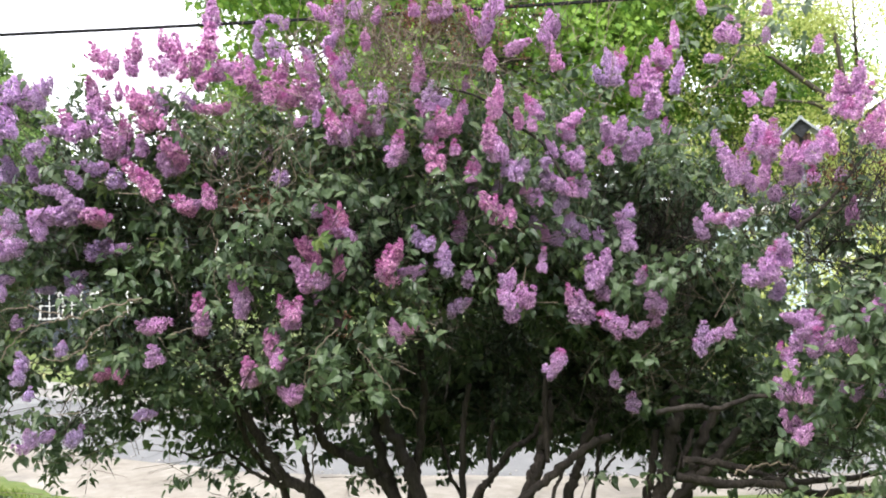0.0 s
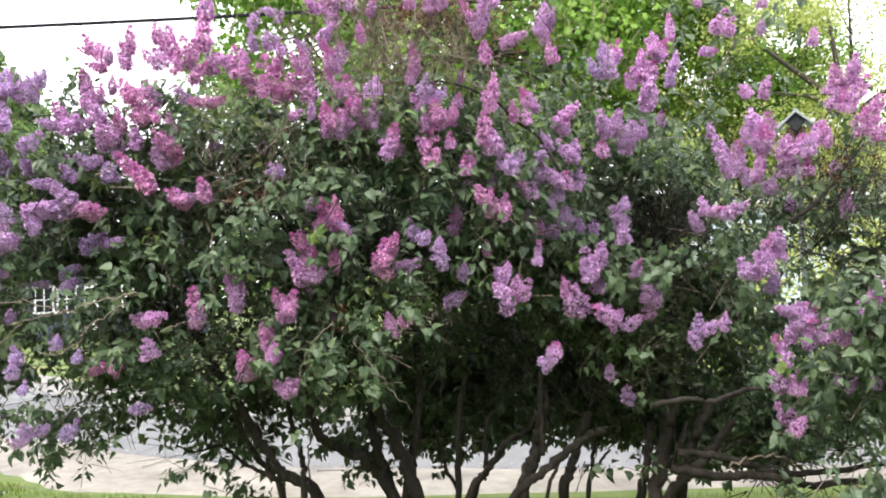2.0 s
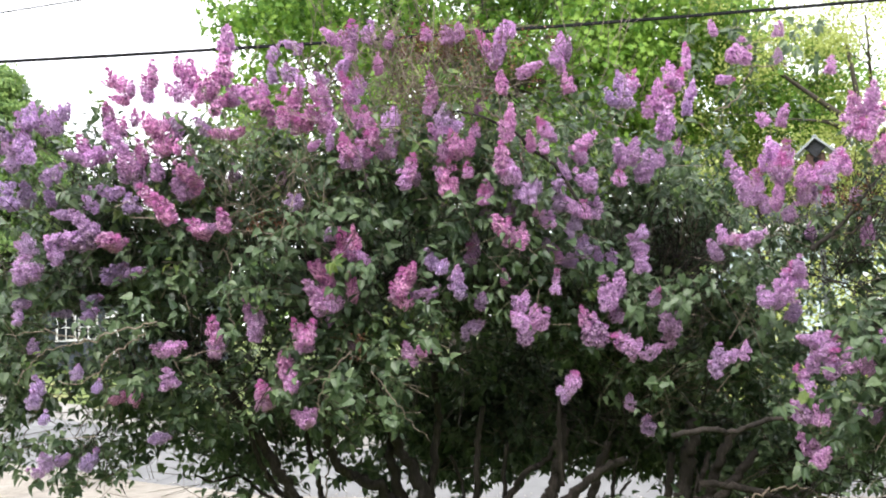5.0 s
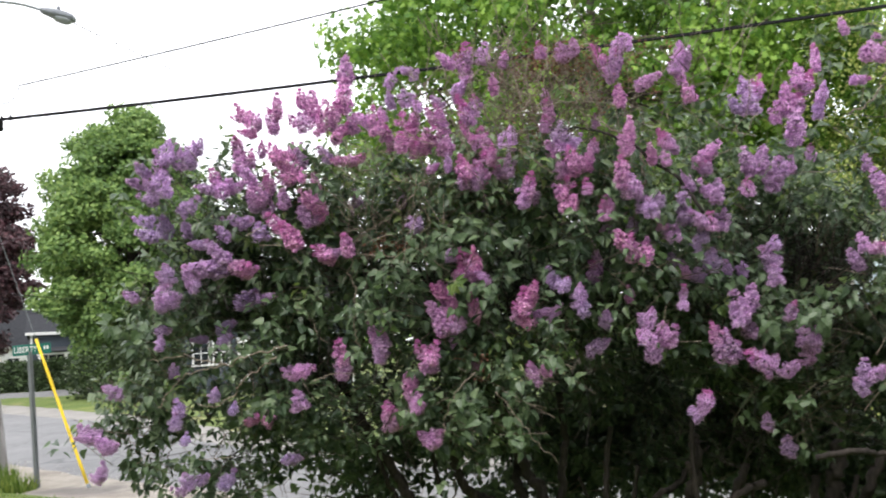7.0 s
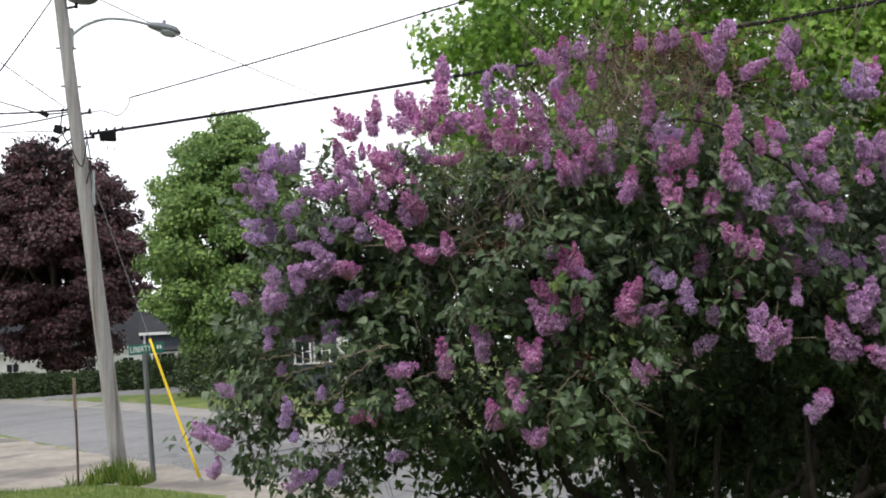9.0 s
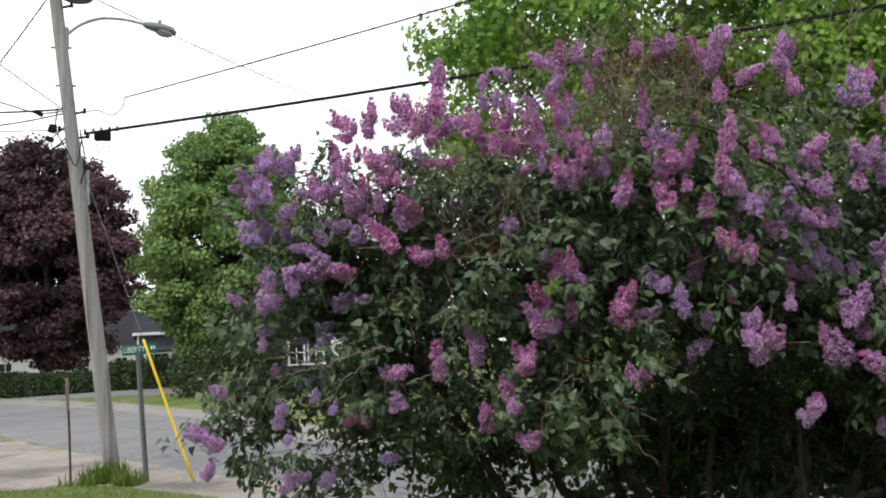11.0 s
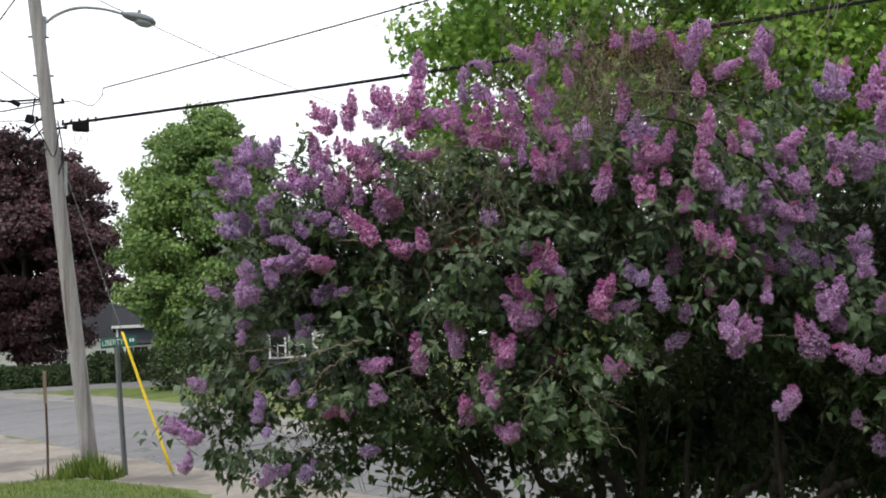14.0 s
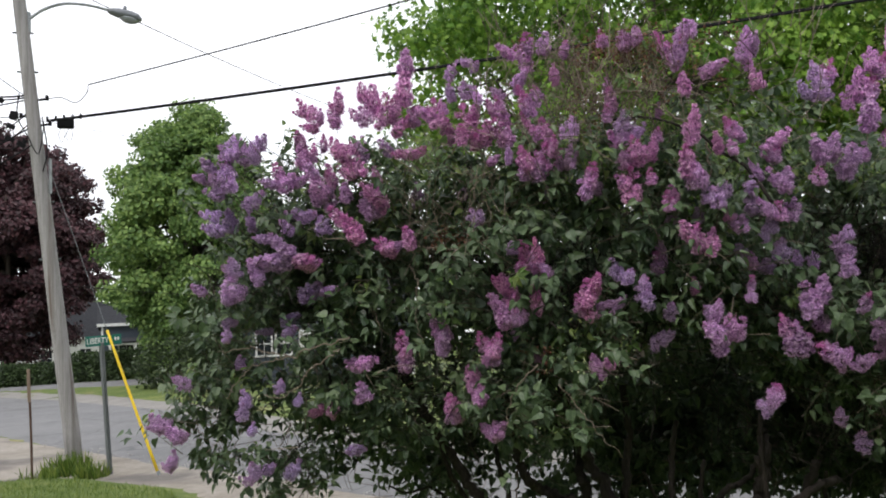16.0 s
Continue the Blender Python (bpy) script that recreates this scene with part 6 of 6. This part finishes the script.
# ---- houses and hedge across the road ----
def house(name, at, turn, size, eave, ridge, wall_mat, label, windows, porch=0.0, trim=M_WHITE, door=None):
    """A gabled clapboard house; windows are (x along the front, z of the sill, width, height)."""
    w, d = size
    root = empty(name, at, label, "house")
    m = Matrix.Translation(at) @ pose(0, 0, 0, 0, 0, turn)

    def put(nm, bm, mat, parent=root, lab=""):
        ob = part(nm, bm, mat, parent, lab)
        ob.data.transform(m)
        return ob

    bm = bmesh.new()
    n = int(eave / 0.22)
    add_box(bm, (0, 0, eave / 2), (w, d, eave))
    vs = [bm.verts.new(p) for p in ((-w / 2, -d / 2, eave), (-w / 2, d / 2, eave), (-w / 2, 0, ridge), (w / 2, -d / 2, eave), (w / 2, d / 2, eave), (w / 2, 0, ridge))]
    bm.faces.new(vs[:3])
    bm.faces.new(vs[3:])
    wall = put("wall", bm, wall_mat)
    for k in range(n):
        bm = bmesh.new()
        add_box(bm, (0, -d / 2 - 0.012, 0.22 * k + 0.11), (w + 0.02, 0.03, 0.205), 0, pose(0, 0, 0, -4, 0, 0))
        put("clapboard", bm, wall_mat, wall)
    for s in (-1, 1):
        bm = bmesh.new()
        slope = math.atan2(ridge - eave, d / 2)
        length = math.hypot(ridge - eave, d / 2) + 0.4
        add_box(bm, (0, s * (d / 4 + 0.1), (eave + ridge) / 2 + 0.02), (w + 0.6, length, 0.12), 0.01, pose(0, 0, 0, -s * math.degrees(slope), 0, 0))
        put("roof", bm, M_ROOF)
    bm = bmesh.new()
    add_box(bm, (0, -d / 2 - 0.3, eave - 0.03), (w + 0.6, 0.05, 0.2), 0.01)
    put("fascia", bm, trim)
    for s in (-1, 1):
        bm = bmesh.new()
        add_box(bm, (s * (w / 2 - 0.06), -d / 2 - 0.035, eave / 2), (0.14, 0.05, eave), 0.005)
        put("corner_board", bm, trim)
    for x, z, ww, hh in windows:
        y = -d / 2 - 0.05
        bm = bmesh.new()
        add_box(bm, (x, y, z), (ww + 0.2, 0.09, 0.1), 0.005)
        win = put("window", bm, trim)
        for nm, cx, cz, sx, sz in (("head_casing", x, z + hh, ww + 0.2, 0.12), ("side_casing", x - ww / 2, z + hh / 2, 0.1, hh), ("side_casing", x + ww / 2, z + hh / 2, 0.1, hh),
                                   ("mullion", x, z + hh / 2, 0.05, hh), ("rail", x, z + hh / 2, ww, 0.06)):
            bm = bmesh.new()
            add_box(bm, (cx, y, cz), (sx, 0.08, sz), 0.005)
            put(nm, bm, trim, win)
        bm = bmesh.new()
        add_box(bm, (x, -d / 2 - 0.034, z + hh / 2), (ww, 0.012, hh))
        put("pane", bm, M_PANE, win)
    if door is not None:
        bm = bmesh.new()
        add_box(bm, (door, -d / 2 - 0.04, 1.65), (0.62, 0.09, 2.25), 0.01)
        put("door", bm, M_WHITE, root, "white panelled door")
    if porch:
        bm = bmesh.new()
        add_box(bm, (0, -d / 2 - porch / 2, 2.55), (w * 0.9, porch + 0.3, 0.12), 0.01, pose(0, 0, 0, 8, 0, 0))
        put("porch_roof", bm, M_ROOF)
        bm = bmesh.new()
        add_box(bm, (0, -d / 2 - porch, 2.30), (w * 0.9, 0.08, 0.22), 0.01)
        put("porch_beam", bm, trim)
        for k in range(5):
            bm = bmesh.new()
            add_box(bm, (w * 0.43 * (k / 2 - 1), -d / 2 - porch, 1.15), (0.14, 0.14, 2.3), 0.01)
            put("porch_post", bm, trim)
        bm = bmesh.new()
        add_box(bm, (0, -d / 2 - porch, 0.85), (w * 0.88, 0.06, 0.08), 0.01)
        for k in range(40):
            add_box(bm, (w * 0.87 * (k / 39 - 0.5), -d / 2 - porch, 0.5), (0.04, 0.04, 0.65))
        put("porch_railing", bm, trim)


house("house", (-36.3, 57.9, 0.31), 35, (7.6, 9), 3.7, 5.2, M_SLATE, "slate-blue house with a white-trimmed front porch", [(-2.2, 0.9, 1.0, 1.4), (0, 0.9, 1.0, 1.4), (2.2, 0.9, 1.0, 1.4)], 2.0)
house("house", (-62.5, 70.0, 0.4), 43, (22, 9), 3.4, 7.0, M_WHITE, "white clapboard house behind the purple maple", [(-8.5, 0.8, 1.1, 1.6), (-5, 0.8, 1.1, 1.6), (-1.7, 0.8, 1.1, 1.6), (1.7, 0.8, 1.1, 1.6), (5, 0.8, 1.1, 1.6), (8.5, 0.8, 1.1, 1.6)], 0, M_WHITE)
house("house", (-18.2, 45.3, -0.15), 25, (10, 7), 3.6, 6.0, M_SLATE, "low dark-blue house with bright white window frames", [(-2.85, 1.45, 0.80, 1.25), (-1.85, 1.45, 0.80, 1.25), (1.2, 1.45, 1.0, 1.3), (3.4, 1.45, 1.0, 1.3)], 0, M_WHITE, -0.75)
house("house", (15.5, 30.5, -0.1), -20, (12, 8), 4.2, 6.8, M_PALEBLUE, "pale blue clapboard house behind the yellow-green tree", [(-4, 1.0, 1.0, 1.5), (-1.3, 1.0, 1.0, 1.5), (1.3, 1.0, 1.0, 1.5), (4, 1.0, 1.0, 1.5)])


def bush(name, centre, radii, count, leaf, mat, label, seed, category="bush", group="", square=2.0):
    """A leafy mound of small leaves over short stems."""
    rng = np.random.default_rng(seed)
    root = empty(name, (centre[0], centre[1], ground_height(centre[0], centre[1])), label, category, group)
    d = rng.normal(0, 1, (count, 3))
    d /= (np.abs(d) ** square).sum(axis=1)[:, None] ** (1 / square)
    bumps = np.array([1 + 0.25 * noise.noise(Vector((q[0] * 3 + seed, q[1] * 3, q[2] * 3))) for q in d])
    at = np.array(centre) + d * np.array(radii) * (bumps * rng.uniform(0.6, 1.05, count))[:, None]
    at[:, 2] = np.maximum(at[:, 2], ground_height(centre[0], centre[1]))
    v, f = leaf_mass(KITE, KITE_TRIS, at, d + rng.normal(0, 0.6, (count, 3)), d * 0.5 + rng.normal(0, 0.5, (count, 3)) + np.array((0, 0, 0.7)), leaf * rng.uniform(0.6, 1.3, count))
    child("foliage", mesh_of("foliage", v, f, mat), root, kind="stuff")
    for k in range(5):
        a = 2 * math.pi * k / 5
        tube("stem", [(centre[0], centre[1], ground_height(centre[0], centre[1]) - 0.1), (centre[0] + math.cos(a) * radii[0] * 0.3, centre[1] + math.sin(a) * radii[1] * 0.3, centre[2])], 0.03, 0.012, M_TRUNK, root, 5, 2)


hedge_rng = np.random.default_rng(4)
HEDGE_LINE = [(-53.5, 56.9), (-43.0, 51.4), (-35.8, 48.4), (-30.5, 46.2)]
for k in range(14):
    x = -53.5 + 23.0 * k / 13
    y = along(HEDGE_LINE, x)
    tall = (1.85 - 0.55 * min(1.0, k / 7) + (0.4 if k > 9 else 0)) * hedge_rng.uniform(0.92, 1.06)
    bush("hedge", (x, y, ground_height(x, y) + tall / 2), (1.35, 0.9, tall / 2), 2600, 0.17, M_HEDGE, "clipped dark green hedge along the far lawn", 30 + k, "hedge", "hedge along the lawn", 4.0)
bush("round_shrub", (-22.6, 37.5, 1.1), (1.9, 1.5, 1.3), 2600, 0.17, M_SHRUB, "rounded green shrub beside the hedge", 61)
bush("round_shrub", (-21.0, 38.5, 1.5), (1.6, 1.4, 1.9), 2400, 0.17, M_SHRUB, "taller green shrub under the maple", 62)
bush("round_shrub", (-19.6, 36.6, 2.0), (1.6, 1.3, 2.5), 5200, 0.16, M_SHRUB, "tall dark green shrub beside the low house", 67)
bush("weedy_shrub", (-1.0, 14.8, 0.3), (1.6, 0.8, 0.55), 2200, 0.07, M_GREEN, "low weedy shrub at the road's far edge", 63)
bush("weedy_shrub", (4.0, 14.0, 0.3), (1.8, 0.8, 0.5), 2200, 0.07, M_YELLOW, "low yellow-green shrub at the road's far edge", 64)

bush("leafy_thicket", (6.6, 13.6, 1.3), (2.3, 1.2, 1.6), 5200, 0.09, M_YELLOW, "yellow-green leafy thicket under the young tree", 65, "thicket")
bush("leafy_thicket", (9.5, 14.6, 1.3), (2.0, 1.2, 1.7), 4200, 0.09, M_GREEN, "green leafy thicket across the road", 66, "thicket")

# unseen plain wall added behind the camera; blocks low sky light, deepening the lilacs' shade
bm = bmesh.new()
add_box(bm, (0, -5.2, 3.5), (26, 0.25, 7.6))
tagged(new("sky_block_wall", finish(bm, "sky_block_wall", M_SLATE)), "plain slate-blue wall, added unseen to block low sky light", "wall", kind="structure")

# distant woods close the view all round
def woods():
    rng = np.random.default_rng(9)
    n = 26000
    a = rng.uniform(0, 2 * math.pi, n)
    r = rng.uniform(95, 125, n)
    h = np.array([7 + 3.5 * noise.noise((math.cos(t) * 9, math.sin(t) * 9, 1)) + 2 * noise.noise((math.cos(t) * 40, math.sin(t) * 40, 2)) for t in a])
    at = np.stack([np.cos(a) * r, np.sin(a) * r, h * rng.random(n) ** 0.7], 1)
    v, f = leaf_mass(KITE, KITE_TRIS, at, rng.normal(0, 1, (n, 3)), rng.normal(0, 0.7, (n, 3)) + np.array((0, 0, 0.6)), rng.uniform(0.9, 2.0, n))
    ob = new("far_woods", mesh_of("far_woods", v, f, M_GREEN))
    tagged(ob, "distant belt of green woods", "woods", kind="stuff")


woods()


# ---- grass and stones ----
def grass(name, boxes, label, seed):
    """Blades on the lawn, thick near its edge; boxes are x0, x1, y0, y1, count, height."""
    rng = np.random.default_rng(seed)
    at, size = [], []
    for x0, x1, y0, y1, count, height in boxes:
        for _ in range(count):
            x, y = rng.uniform(x0, x1), rng.uniform(y0, y1)
            if y < along(LAWN_EDGE, x) + 0.12 * noise.noise((x * 2, y * 2, 0)) or height > 0.2:
                at.append((x, y, ground_height(x, y) - 0.01))
                size.append(height * rng.uniform(0.5, 1.3))
    at, size = np.array(at), np.array(size)
    n = len(at)
    blade = [(-0.04, 0, 0), (0.04, 0, 0), (0.03, 0.55, 0.04), (-0.03, 0.55, 0.04), (0, 1, 0.18)]
    v, f = leaf_mass(blade, [(0, 1, 2), (0, 2, 3), (3, 2, 4)], at, rng.normal(0, 0.3, (n, 3)) + np.array((0, 0, 1)), rng.normal(0, 1, (n, 3)) * np.array((1, 1, 0.1)), size)
    ob = new(name, mesh_of(name, v, f, M_BLADE))
    tagged(ob, label, "grass", kind="stuff")


grass("lawn_grass", [(-13, -4, 8, 11.8, 26000, 0.07), (-6, -2.5, 6.4, 9.5, 12000, 0.06), (-16, -10, 9.5, 11.4, 7000, 0.08), (-2.5, 3.5, 5.5, 7.2, 6000, 0.06)], "green mown lawn grass along the roadside", 15)
grass("tall_grass", [(-9.5, -9.05, 12.1, 12.8, 330, 0.36), (-8.8, -8.3, 11.85, 12.2, 200, 0.28), (-9.5, -8.4, 11.5, 12.1, 700, 0.20)], "tall uncut grass tuft round the pole's foot", 16)


def stones():
    rng = np.random.default_rng(21)
    octa = [(1, 0, 0), (-1, 0, 0), (0, 1, 0), (0, -1, 0), (0, 0, 0.6), (0, 0, -0.6)]
    tris = [(0, 2, 4), (2, 1, 4), (1, 3, 4), (3, 0, 4), (2, 0, 5), (1, 2, 5), (3, 1, 5), (0, 3, 5)]
    at = []
    while len(at) < 2600:
        x = rng.uniform(-14, 6)
        a, b = along(LAWN_EDGE, x), along(ROAD_NEAR, x) + 0.5
        at.append((x, rng.uniform(a, max(b, a + 0.4)), -0.195))
    n = len(at)
    v, f = leaf_mass(octa, tris, np.array(at), rng.normal(0, 1, (n, 3)) * np.array((1, 1, 0.1)), np.tile((0, 0, 1.0), (n, 1)), rng.uniform(0.006, 0.018, n))
    ob = new("loose_stones", mesh_of("loose_stones", v, f, M_STONE))
    tagged(ob, "loose pebbles scattered over the gravel shoulder", "stones", kind="stuff")


stones()
